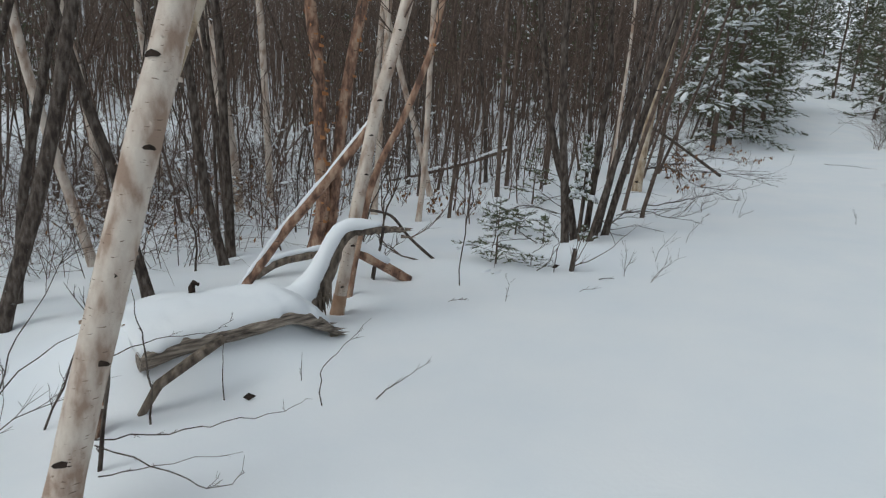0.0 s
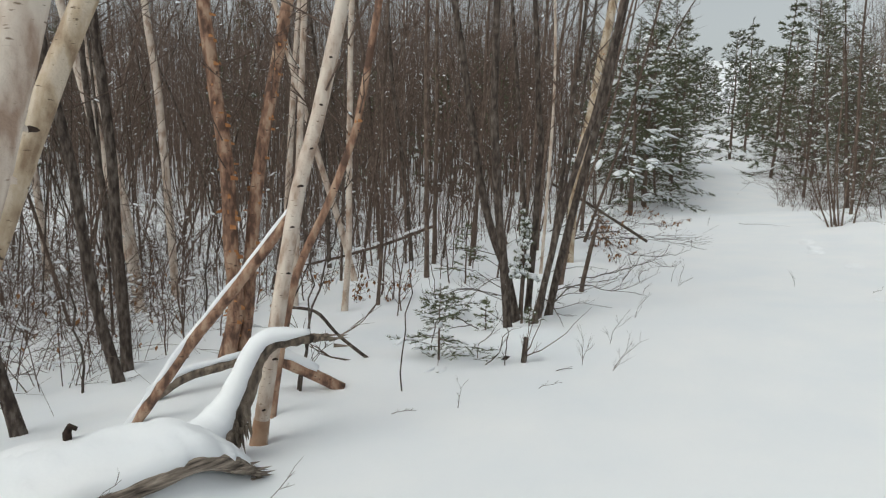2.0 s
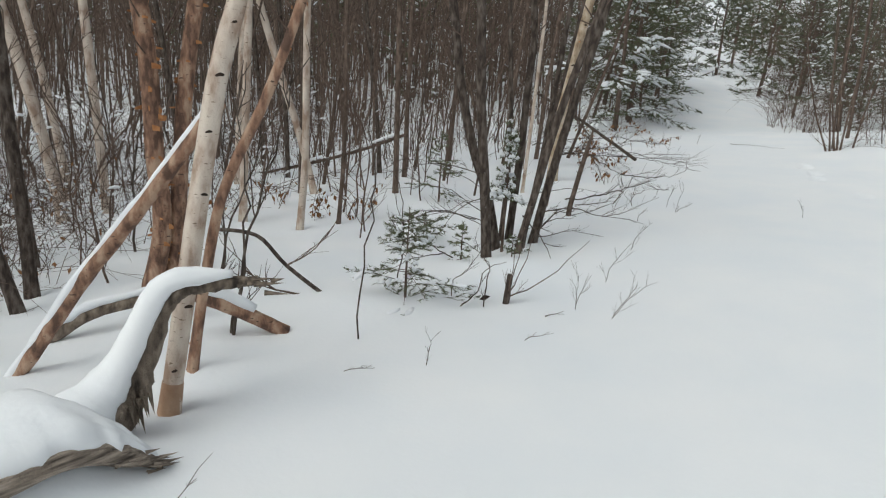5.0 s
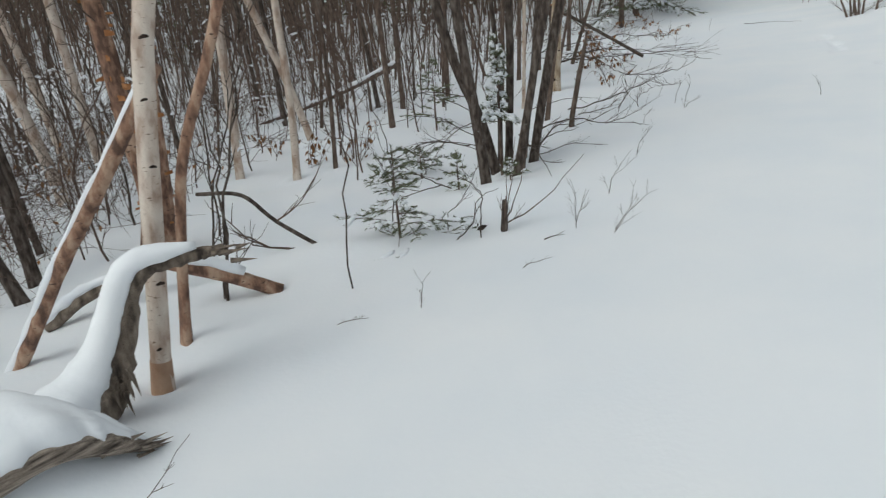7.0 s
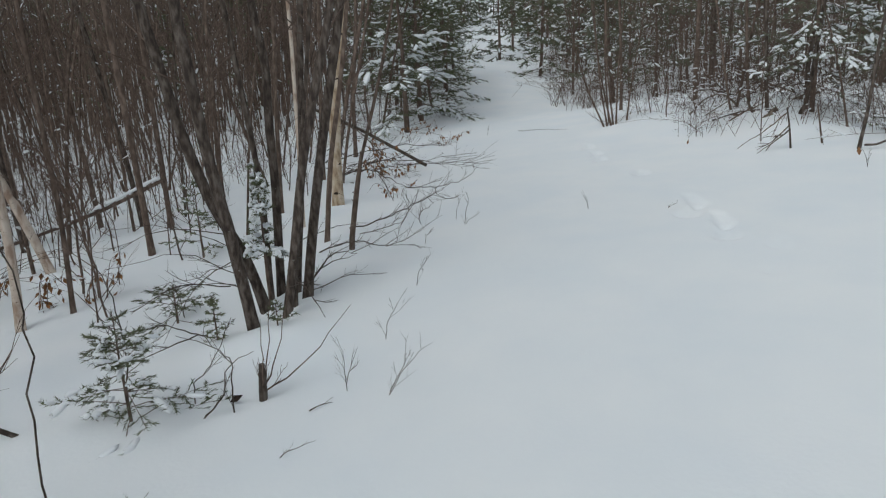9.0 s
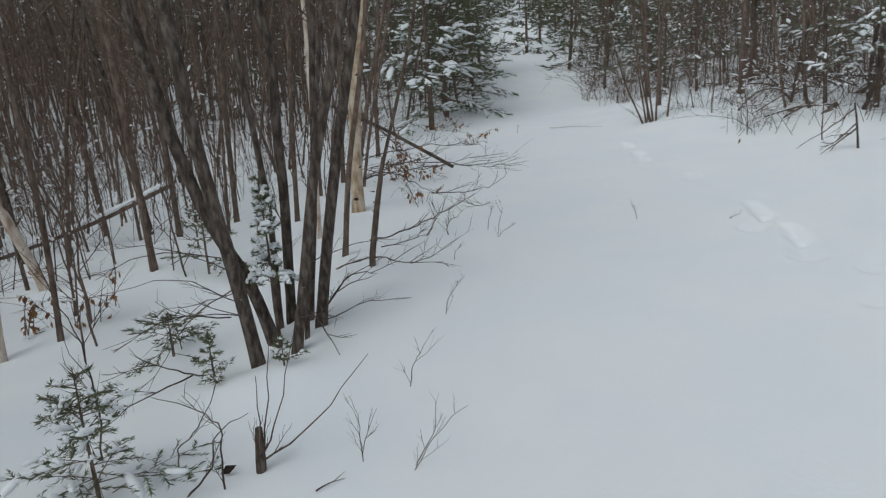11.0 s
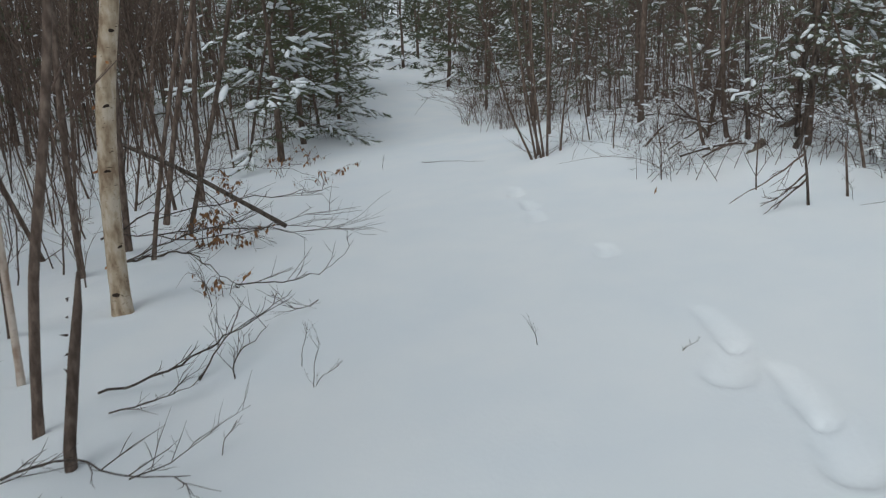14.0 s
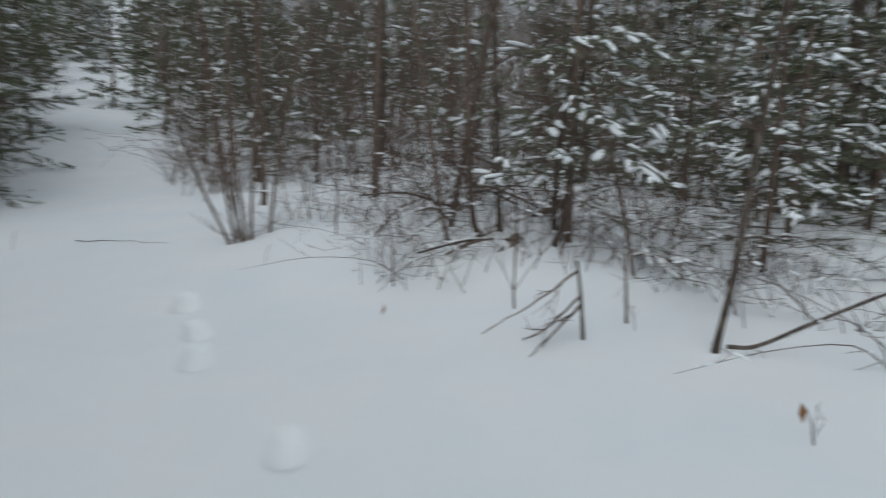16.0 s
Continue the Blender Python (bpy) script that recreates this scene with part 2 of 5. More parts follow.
def ground(x, y, marks=False):
    z = 0.061 * min(9.0, max(-5.0, x)) - 0.12 * smooth(0.6, 2.6, -x)
    r = max(0.0, y - 17.0)
    z += 0.165 * r * r / (r + 6.0)
    off = max(edge(LEFT_EDGE, y) - x, x - edge(RIGHT_EDGE, y))
    wild = smooth(-0.6, 1.8, off)
    z += 0.012 * noise.noise((x * 0.6, y * 0.6, 0)) + wild * (0.07 * noise.noise((x * 0.45, y * 0.45, 3)) + 0.035 * noise.noise((x * 1.7, y * 1.7, 5)))
    for sx, sy, sr, sh in SWELLS:
        d = (x - sx) ** 2 + (y - sy) ** 2
        if d < 6 * sr * sr:
            z += sh * math.exp(-d / (sr * sr))
    if marks:
        for ax, ay, bx, by, sr, sh in PRINTS:
            if abs(x - ax) < 0.9 and abs(y - ay) < 0.9:
                t = min(1.0, max(0.0, ((x - ax) * (bx - ax) + (y - ay) * (by - ay)) / ((bx - ax) ** 2 + (by - ay) ** 2)))
                d = ((x - ax - t * (bx - ax)) ** 2 + (y - ay - t * (by - ay)) ** 2) / (sr * (0.75 + 0.35 * t)) ** 2
                d *= 1 + 0.35 * noise.noise((x * 11, y * 11, 1))
                z += -0.85 * sh * (0.55 + 0.45 * t) * math.exp(-abs(d) ** 2 * 1.2) + 0.08 * sh * math.exp(-(d - 2.2) ** 2 * 1.5)
        for sx, sy, sr in WELLS:
            d = ((x - sx) ** 2 + (y - sy) ** 2) / (sr * sr)
            if d < 9:
                z += 0.022 * math.exp(-(d - 2.2) ** 2 * 0.7) - 0.03 * math.exp(-d * 0.9)
    return z


def on(x, y, dz=0.0):
    return Vector((x, y, ground(x, y) + dz))


# ---- trees by stem and crown ----
def rise(points, height, r0, r1, wander, rng):
    """A stem's line through the given points, carried on up to its full height, with its radii."""
    pts = [Vector(p) for p in points]
    d = pts[-1] - pts[-2]
    d.normalize()
    while pts[-1].z < height:
        d = (d + Vector((rng.uniform(-wander, wander), rng.uniform(-wander, wander), 0.12))).normalized()
        pts.append(pts[-1] + d * 0.8)
    line = curve(pts, 4)
    return line, [r0 + (r1 - r0) * (i / (len(line) - 1)) ** 1.2 for i in range(len(line))]


def crown(geo, snow, line, start, count, reach, rng, r=0.006, twigs=4, rising=0.7, flecks=0.15):
    """Bare limbs with twigs up a stem, some holding a little snow."""
    n = len(line)
    for _ in range(count):
        k = int(rng.uniform(start, 0.98) * (n - 1))
        a = rng.uniform(0, 2 * math.pi)
        ln = reach * rng.uniform(0.5, 1.1) * (1.15 - 0.6 * k / n)
        d = Vector((math.cos(a), math.sin(a), rising * rng.uniform(0.5, 1.5))).normalized()
        p0 = line[k]
        p1 = p0 + d * ln * 0.5 + Vector((0, 0, rng.uniform(-0.03, 0.06)))
        p2 = p0 + d * ln + Vector((rng.uniform(-0.1, 0.1), rng.uniform(-0.1, 0.1), rng.uniform(0.0, 0.2) * rising)) * ln
        tube(geo, [p0, p1, p2], [r, r * 0.7, r * 0.25], 3, cap=False)
        for _ in range(twigs):
            t = rng.uniform(0.25, 0.95)
            q = p0.lerp(p1, t * 2) if t < 0.5 else p1.lerp(p2, t * 2 - 1)
            e = (d + Vector((rng.uniform(-0.9, 0.9), rng.uniform(-0.9, 0.9), rng.uniform(-0.2, 0.8)))).normalized()
            spike(geo, q, q + e * ln * rng.uniform(0.2, 0.5), r * 0.55)
        if snow is not None and rng.random() < flecks:
            pillow(snow, p0.lerp(p1, rng.uniform(0.05, 0.6)) + Vector((0, 0, r)), d, rng.uniform(0.025, 0.09), 0.014, 0.018, rng, 5)


def tree(name, label, category, points, height, r0, r1, bark, seed, limbs=16, reach=0.9, sides=10, group="", start=0.35, limb_r=0.007, flecks=0.2, wander=0.06):
    """One standing tree: trunk, crown of bare limbs, and the snow that clings to it."""
    rng = random.Random(seed)
    x, y = points[0][0], points[0][1]
    base = Vector((x, y, ground(x, y)))
    WELLS.append((x, y, max(0.05, r0 * 1.7)))
    ob = thing(name, base, label, category, group)
    pts = [Vector((x, y, base.z - 0.12)) - (Vector(points[1]) - Vector((x, y, base.z))) * 0.05] + [Vector((x, y, base.z + 0.01))] + [Vector(p) for p in points[1:]]
    line, radii = rise(pts, height, r0, r1, wander, rng)
    radii = [q * (1 + 0.15 * max(0, 1 - (p.z - base.z) / 0.15)) if p.z < base.z + 0.15 else q for p, q in zip(line, radii)]
    local = [p - base for p in line]
    trunk, limb, snow = Geo(), Geo(), Geo()
    tube(trunk, local, radii, sides, 0.035, rng=rng)
    crown(limb, snow, local, start, limbs, reach, rng, limb_r, 5, flecks=flecks)
    part("trunk", trunk, bark, ob)
    part("crown", limb, TWIG, ob, kind="stuff")
    if snow.v:
        part("clinging_snow", snow, CLUMP, ob, "small white snow clumps", kind="stuff")
    return ob, local, radii


def knots(ob, line, radii, heights, turn, size, rng):
    """Dark eyes on a birch stem."""
    stem = next(c for c in ob.children if c.name.startswith("trunk"))
    for h in heights:
        k = min(range(len(line)), key=lambda i: abs(line[i].z - h))
        a = turn + rng.uniform(-0.7, 0.7)
        out = Vector((math.cos(a), math.sin(a), 0))
        g = Geo()
        s = Vector((-out.y, out.x, 0.15 * rng.uniform(-1, 1)))
        w = size * rng.uniform(0.6, 1.2)
        c = line[k] + out * (radii[k] * 0.96)
        c.z = h
        n = 8
        v = [c + out * 0.006]
        for j in range(n):
            b = 2 * math.pi * j / n
            lift = math.cos(b) * w
            v.append(c + s * lift - out * (radii[k] * 0.9 * (1 - math.sqrt(max(0.0, 1 - min(0.95, lift / radii[k]) ** 2)))) + Vector((0, 0, math.sin(b) * w * 0.38 - abs(math.cos(b)) * w * 0.22)) + out * 0.003)
        g.add(v, [(0, 1 + j, 1 + (j + 1) % n) for j in range(n)])
        part("knot", g, KNOT, stem)


def foot(ob, line, radii, height, mat):
    """A sleeve of differently coloured bark round a stem's foot."""
    k = [i for i in range(len(line)) if line[i].z < height]
    g = Geo()
    tube(g, [line[i] for i in k], [radii[i] * 1.03 for i in k], 14, 0.03, cap=False)
    part("foot_bark", g, mat, next(c for c in ob.children if c.name.startswith("trunk")), "tan bark at the foot")


def peels(ob, line, radii, count, size, rng, zmax=3.0, mat=PEEL):
    """Curled strips of bark that stand off the stem."""
    stem = next(c for c in ob.children if c.name.startswith("trunk"))
    ok = [i for i in range(len(line)) if 0.1 < line[i].z < zmax]
    for _ in range(count):
        g = Geo()
        k = rng.choice(ok)
        a = rng.uniform(0, 2 * math.pi)
        out = Vector((math.cos(a), math.sin(a), 0))
        s = Vector((-out.y, out.x, 0))
        c = line[k] + Vector((0, 0, rng.uniform(-0.05, 0.05))) + out * radii[k] * 0.97
        w, h = size * rng.uniform(0.4, 1.2), size * rng.uniform(0.3, 0.9)
        c2, c3 = c + s * w * 0.5 + out * w * 0.15, c + s * w + out * w * rng.uniform(0.3, 0.8)
        z = Vector((0, 0, h))
        g.add([c, c2, c3, c + z, c2 + z * 0.9, c3 + z * rng.uniform(0.4, 0.8), c2 + z * 0.5 + out * 0.004], [(0, 1, 6), (0, 6, 3), (3, 6, 4), (1, 2, 6), (2, 5, 6), (5, 4, 6)])
        part("bark_peel", g, mat, stem)


# ---- conifers ----
def shoot(needles, a, b, count, size, width, rng):
    """A shoot set with needles all round."""
    d = (b - a)
    ln = d.length
    d.normalize()
    s = d.cross(Vector((0, 0, 1)))
    s = s.normalized() if s.length > 1e-3 else Vector((1, 0, 0))
    u = s.cross(d)
    for i in range(count):
        q = a + d * (ln * (i + 0.5) / count)
        t = rng.uniform(0, 2 * math.pi)
        o = s * math.cos(t) + u * math.sin(t) * 0.6
        tip = q + (d * 0.8 + o).normalized() * size * rng.uniform(0.7, 1.2)
        w = d.cross(o).normalized() * width
        needles.add([q - w, q + w, tip], [(0, 1, 2)])


def bough(needles, wood, snow, base, out, ln, droop, rng, density, nsize, nwidth, load, r=0.008, fat=1.0):
    """One bough: a curved limb with side shoots and pads of snow."""
    d = out.normalized()
    line = [base + d * (ln * t) + Vector((0, 0, ln * (0.10 * t - droop * t * t))) for t in (0, 0.25, 0.5, 0.75, 1.0)]
    tube(wood, line, [r, r * 0.8, r * 0.6, r * 0.4, r * 0.2], 3, cap=False)
    side = d.cross(Vector((0, 0, 1))).normalized()
    for i in range(density):
        t = 0.22 + 0.78 * (i + rng.random()) / density
        k = min(3, int(t * 4))
        q = line[k].lerp(line[k + 1], t * 4 - k)
        sg = 1 if i % 2 else -1
        sl = ln * (0.42 - 0.28 * t) * rng.uniform(0.7, 1.3)
        e = q + (d * 0.75 + side * sg * rng.uniform(0.5, 1.0) + Vector((0, 0, rng.uniform(-0.5, 0.35)))).normalized() * sl
        shoot(needles, q, e, max(6, int(sl / nsize * 6)), nsize, nwidth, rng)
        if rng.random() < load:
            way = (e - q) + Vector((rng.uniform(-0.3, 0.3), rng.uniform(-0.3, 0.3), -0.25)) * sl
            pillow(snow, q.lerp(e, 0.6) + Vector((0, 0, nsize * 0.2)), way, sl * rng.uniform(0.4, 0.95) * fat, (sl * 0.2 + nsize * 0.3) * rng.uniform(0.6, 1.1) * fat, nsize * rng.uniform(0.4, 0.8) * fat, rng, 5)
            if rng.random() < 0.6:
                pillow(snow, q.lerp(e, rng.uniform(0.2, 0.9)) + side * rng.uniform(-0.08, 0.08) * ln + Vector((0, 0, nsize * rng.uniform(-0.1, 0.3))), way + d * sl * rng.uniform(-0.6, 0.6), sl * rng.uniform(0.25, 0.5) * fat, (sl * 0.13 + nsize * 0.2) * fat, nsize * rng.uniform(0.3, 0.6) * fat, rng, 5)
    shoot(needles, line[3], line[4], 10, nsize, nwidth, rng)
    if rng.random() < load:
        pillow(snow, line[3].lerp(line[4], 0.5) + Vector((0, 0, nsize * 0.2)), line[4] - line[3], ln * 0.26, nsize * fat, nsize * 0.65 * fat, rng, 5)


pad = Geo()
pillow(pad, Vector((0, 0, 0)), (1, 0, 0), 1, 1, 1, random, 5)
PAD_FACES = pad.f


def conifer(name, label, at, height, r, seed, low=0.15, reach=0.28, whorls=14, per=5, droop=0.25, density=8, nsize=0.06, nwidth=0.006, load=0.6, needle=NEEDLE, lean=(0, 0), group="", up=0.25, thin=0.85, pads=False, dead=0, taper=0.75, fat=1.0):
    """A conifer with whorls of boughs, longest low down."""
    rng = random.Random(seed)
    base = on(*at)
    ob = thing(name, base, label, "conifer tree", group)
    line = [Vector((lean[0] * t * t * height, lean[1] * t * t * height, t * height - (0.1 if t == 0 else 0))) + Vector((rng.uniform(-0.01, 0.01), rng.uniform(-0.01, 0.01), 0)) * height * 0.4 for t in np.linspace(0, 1, 9)]
    trunk, wood, needles, snow = Geo(), Geo(), Geo(), Geo()
    tube(trunk, line, [r * (1 - 0.88 * t) for t in np.linspace(0, 1, 9)], 7, 0.05, rng=rng)
    for w in range(whorls):
        t = low + (0.98 - low) * (w + rng.uniform(-0.3, 0.3)) / whorls
        t = min(0.97, max(0.02, t))
        for b in range(per):
            if rng.random() > thin:
                continue
            u = min(0.97, max(0.03, t + rng.uniform(-0.6, 0.6) / whorls))
            k = min(7, int(u * 8))
            p = line[k].lerp(line[k + 1], u * 8 - k)
            ln = height * reach * (1.02 - u) ** taper * rng.uniform(0.5, 1.2)
            a = 2 * math.pi * (b + rng.uniform(-0.5, 0.5)) / per + w * 1.3
            bough(needles, wood, snow, p, Vector((math.cos(a), math.sin(a), up * (2 * u - 0.5) + rng.uniform(-0.35, 0.4))), ln, droop * rng.uniform(0.4, 1.5), rng, density, nsize, nwidth, load, max(0.003, r * 0.16), fat)
    if dead:
        crown(wood, snow, line, 0.06, dead, height * 0.16, rng, 0.006, 6, 0.25, 0.3)
    shoot(needles, line[7], line[8], 24, nsize, nwidth, rng)
    part("trunk", trunk, BROWN, ob)
    part("branchwork", wood, TWIG, ob, kind="stuff")
    part("needles", needles, needle, ob, smooth=False, kind="stuff")
    if pads and snow.v:
        size = 2 + 3 * 5
        for i in range(len(snow.v) // size):
            one = Geo()
            one.v, one.f = snow.v[i * size:(i + 1) * size], PAD_FACES
            part("snow_pad", one, CLUMP, ob)
    elif snow.v:
        part("clinging_snow", snow, CLUMP, ob, "white pads of snow", kind="stuff")
    return ob


def spray(geo, a, d, ln, r, depth, rng):
    """A thin crooked twig that forks again."""
    b = a + d * ln * 0.5 + Vector((rng.uniform(-1, 1), rng.uniform(-1, 1), rng.uniform(-0.6, 1))) * ln * 0.07
    d2 = (d + Vector((rng.uniform(-0.3, 0.3), rng.uniform(-0.3, 0.3), rng.uniform(-0.15, 0.3)))).normalized()
    c = b + d2 * ln * 0.5
    tube(geo, [a, b, c], [r, r * 0.75, r * 0.35], 3, cap=False)
    if depth:
        for _ in range(rng.choice((2, 3, 3))):
            q = a.lerp(b, rng.uniform(0.3, 1)) if rng.random() < 0.5 else b.lerp(c, rng.uniform(0, 0.9))
            e = (d + Vector((rng.uniform(-0.9, 0.9), rng.uniform(-0.9, 0.9), rng.uniform(-0.3, 0.6)))).normalized()
            spray(geo, q, e, ln * rng.uniform(0.35, 0.6), r * 0.62, depth - 1, rng)


def cane(geo, points, r, twigs=0, rng=random, tl=0.15):
    """A thin, slightly crooked shoot with forking side twigs."""
    line = curve(points, 4)
    span = (line[-1] - line[0]).length
    for p in line[1:-1]:
        p += Vector((rng.uniform(-1, 1), rng.uniform(-1, 1), rng.uniform(-1, 1))) * span * 0.012
    tube(geo, line, [r * (1 - 0.75 * i / (len(line) - 1)) for i in range(len(line))], 5, cap=False)
    for _ in range(twigs):
        k = rng.randrange(1, len(line) - 1)
        d = (line[k + 1] - line[k]).normalized()
        e = (d * 1.2 + Vector((rng.uniform(-1, 1), rng.uniform(-1, 1), rng.uniform(-0.15, 0.6)))).normalized()
        spray(geo, line[k], e, tl * rng.uniform(0.7, 1.8), r * 0.5, 1, rng)


def twiggy(name, label, category, at, canes, mat=DARK, twigs=3, seed=1, tl=0.15, group=""):
    """A low plant or branch of canes; each cane is (radius, points as x, y, height over the snow)."""
    rng = random.Random(seed)
    base = on(*at)
    ob = thing(name, base, label, category, group)
    for r, pts in canes:
        g = Geo()
        cane(g, [on(x, y, h) - base for x, y, h in pts], r, twigs, rng, tl)
        part("cane", g, mat, ob, kind="stuff" if twigs > 2 else "")
    return ob


def shrub_geo(seed, stems, height, reach, r=0.005, twigs=6):
    rng = random.Random(seed)
    g, s = Geo(), Geo()
    for _ in range(stems):
        a = rng.uniform(0, 2 * math.pi)
        o = Vector((math.cos(a), math.sin(a), 0))
        h = height * rng.uniform(0.5, 1.1)
        q = reach * rng.uniform(0.3, 1.2)
        root = Vector((rng.uniform(-0.5, 0.5), rng.uniform(-0.5, 0.5), 0)) * reach
        bend = Vector((rng.uniform(-0.4, 0.4), rng.uniform(-0.4, 0.4), 0)) * reach
        line = curve([root - Vector((0, 0, 0.06)), root + o * q * 0.25 + Vector((0, 0, h * 0.45)) + bend * 0.4, root + o * q * 0.7 + Vector((0, 0, h * rng.uniform(0.55, 0.9))) + bend, root + o * q * 1.15 + bend * 1.5 + Vector((0, 0, h * rng.uniform(0.1, 1.0)))], 3)
        tube(g, line, [r * (1 - 0.75 * i / (len(line) - 1)) for i in range(len(line))], 3, cap=False)
        for _ in range(twigs):
            k = rng.randrange(1, len(line))
            e = (o * 0.6 + Vector((rng.uniform(-1, 1), rng.uniform(-1, 1), rng.uniform(-0.2, 0.7)))).normalized()
            spray(g, line[k], e, height * rng.uniform(0.15, 0.5), r * 0.5, 1 if rng.random() < 0.7 else 0, rng)
            if rng.random() < 0.25:
                pillow(s, line[k] + Vector((0, 0, r)), e, rng.uniform(0.04, 0.12), 0.03, 0.025, rng, 5)
    return g, s


def shrub(name, label, category, seed, stems, height, reach, at=(0, 0), r=0.005, twigs=6, group="", leaves=0, drop=0.0):
    base = on(*at)
    ob = thing(name, base, label, category, group)
    g, s = shrub_geo(seed, stems, height, reach, r, twigs)
    part("stemwork", g, TWIG, ob, kind="stuff")
    if s.v:
        part("clinging_snow", s, CLUMP, ob, "small white snow clumps", kind="stuff")
    if leaves:
        rng = random.Random(seed + 5)
        lg = Geo()
        for _ in range(leaves):
            p = rng.choice(g.v)
            if p.z > 0.03:
                leaf(lg, Vector(p), (rng.uniform(-0.5, 0.5), rng.uniform(-0.5, 0.5), -1), rng.uniform(0.04, 0.075), rng)
        part("foliage", lg, LEAF, ob, "curled rusty-brown dead leaves", kind="stuff")
    return ob


# ---- the birches beside the track ----
rng = random.Random(11)
ob, line, radii = tree("birch_tree", "thick white paper birch with dark knots, leaning over the snow", "birch tree",
                       [(-0.965, 1.80, 0.0), (-0.772, 1.93, 0.90), (-0.675, 1.99, 1.35), (-0.60, 2.045, 1.71)], 7.0, 0.062, 0.036, BIRCH, 1, 18, 1.1, 16, start=0.45)
knots(ob, line, radii, (0.28, 0.62, 0.92, 1.33, 1.62, 1.95), -1.1, 0.030, rng)
peels(ob, line, radii, 14, 0.022, rng, 2.6, BIRCH)
ob, line, radii = tree("birch_tree", "slim cream-barked birch with peeling reddish foot", "birch tree",
                       [(-1.34, 2.53, 0.0), (-1.20, 2.63, 0.70), (-1.15, 2.66, 0.98), (-1.02, 2.74, 1.43), (-0.90, 2.81, 1.82)], 6.5, 0.050, 0.022, YELLOW, 2, 16, 1.0, 14, start=0.42)
knots(ob, line, radii, (0.45, 0.85, 1.35, 1.75), -1.0, 0.03, rng)
foot(ob, line, radii, 0.66, ORANGE)
peels(ob, line, radii, 22, 0.03, rng, 1.3)
ob, line, radii = tree("birch_tree", "slim white birch standing behind the snowy log", "birch tree",
                       [(-0.63, 4.19, 0.0), (-0.54, 4.22, 0.62), (-0.44, 4.25, 1.27), (-0.39, 4.26, 1.50), (-0.30, 4.29, 1.86)], 6.8, 0.043, 0.03, BIRCH, 3, 16, 1.0, 14, start=0.42, flecks=0.1)
foot(ob, line, radii, 0.20, TAN)
knots(ob, line, radii, (0.2, 0.48, 0.95, 1.2, 1.42, 1.62, 1.85, 2.1), -1.3, 0.018, rng)
ob, line, radii = tree("yellow_birch_sapling", "thin golden-brown birch leaning out past a white one", "birch tree",
                       [(-0.66, 4.61, 0.0), (-0.56, 4.64, 0.65), (-0.48, 4.66, 0.94), (-0.33, 4.70, 1.28), (-0.19, 4.74, 1.67), (-0.14, 4.76, 1.90)], 6.0, 0.026, 0.018, ORANGE, 4, 14, 0.9, 10)
peels(ob, line, radii, 10, 0.03, rng, 2.2)
ob, line, radii = tree("river_birch", "reddish birch with orange bark peeling in curls", "birch tree",
                       [(-1.39, 6.11, 0.0), (-1.32, 6.14, 0.34), (-1.35, 6.13, 0.80), (-1.36, 6.13, 1.23), (-1.39, 6.12, 1.65), (-1.45, 6.11, 2.06)], 7.0, 0.066, 0.035, ORANGE, 5, 16, 1.2, 14, group="reddish birches")
peels(ob, line, radii, 70, 0.045, rng)
ob, line, radii = tree("river_birch", "reddish-brown birch with orange flakes of bark", "birch tree",
                       [(-1.30, 6.22, 0.0), (-1.25, 6.23, 0.32), (-1.21, 6.24, 0.87), (-1.15, 6.25, 1.44), (-1.05, 6.27, 2.06)], 7.0, 0.058, 0.035, ORANGE, 6, 16, 1.2, 14, group="reddish birches")
peels(ob, line, radii, 55, 0.035, rng)
ob, line, radii = tree("yellow_birch", "straight pale yellow birch at the edge of the track", "birch tree",
                       [(2.25, 10.55, 0.0), (2.28, 10.58, 0.80), (2.36, 10.59, 1.60), (2.50, 10.60, 2.35)], 8.0, 0.072, 0.04, YELLOW, 7, 18, 1.2, 14, start=0.4)
knots(ob, line, radii, (0.15, 0.5, 1.05, 1.5, 2.0), -1.3, 0.035, rng)
peels(ob, line, radii, 20, 0.04, rng)
tree("birch_tree", "slender pinkish-white birch beside a dark sapling", "birch tree",
     [(1.69, 9.48, 0.0), (1.72, 9.49, 0.73), (1.76, 9.52, 1.66), (1.78, 9.53, 2.24)], 7.0, 0.021, 0.014, BIRCH, 8, 14, 1.0, 12)
tree("birch_tree", "white birch leaning far over", "birch tree",
     [(-0.74, 9.43, 0.0), (-0.92, 9.40, 0.70), (-1.08, 9.38, 1.20), (-1.28, 9.36, 1.85)], 6.5, 0.043, 0.03, BIRCH, 9, 14, 1.0, 12)
tree("birch_tree", "thin white birch with an orange foot", "birch tree",
     [(-0.66, 7.88, 0.0), (-0.62, 7.89, 0.60), (-0.62, 7.90, 1.5)], 6.5, 0.036, 0.02, BIRCH, 10, 12, 0.9, 10)
tree("birch_tree", "thin greyish birch among the saplings", "birch tree", [(-1.26, 8.17, 0.0), (-1.23, 8.17, 0.82), (-1.20, 8.18, 1.69)], 6.5, 0.040, 0.025, BIRCH, 12, 12, 0.9, 10)
tree("birch_tree", "leaning pale birch in the woods", "birch tree", [(-3.43, 5.77, 0.0), (-3.60, 5.65, 0.53), (-3.75, 5.55, 1.27), (-3.85, 5.49, 1.91)], 6.5, 0.05, 0.025, BIRCH, 13, 12, 1.0, 10)
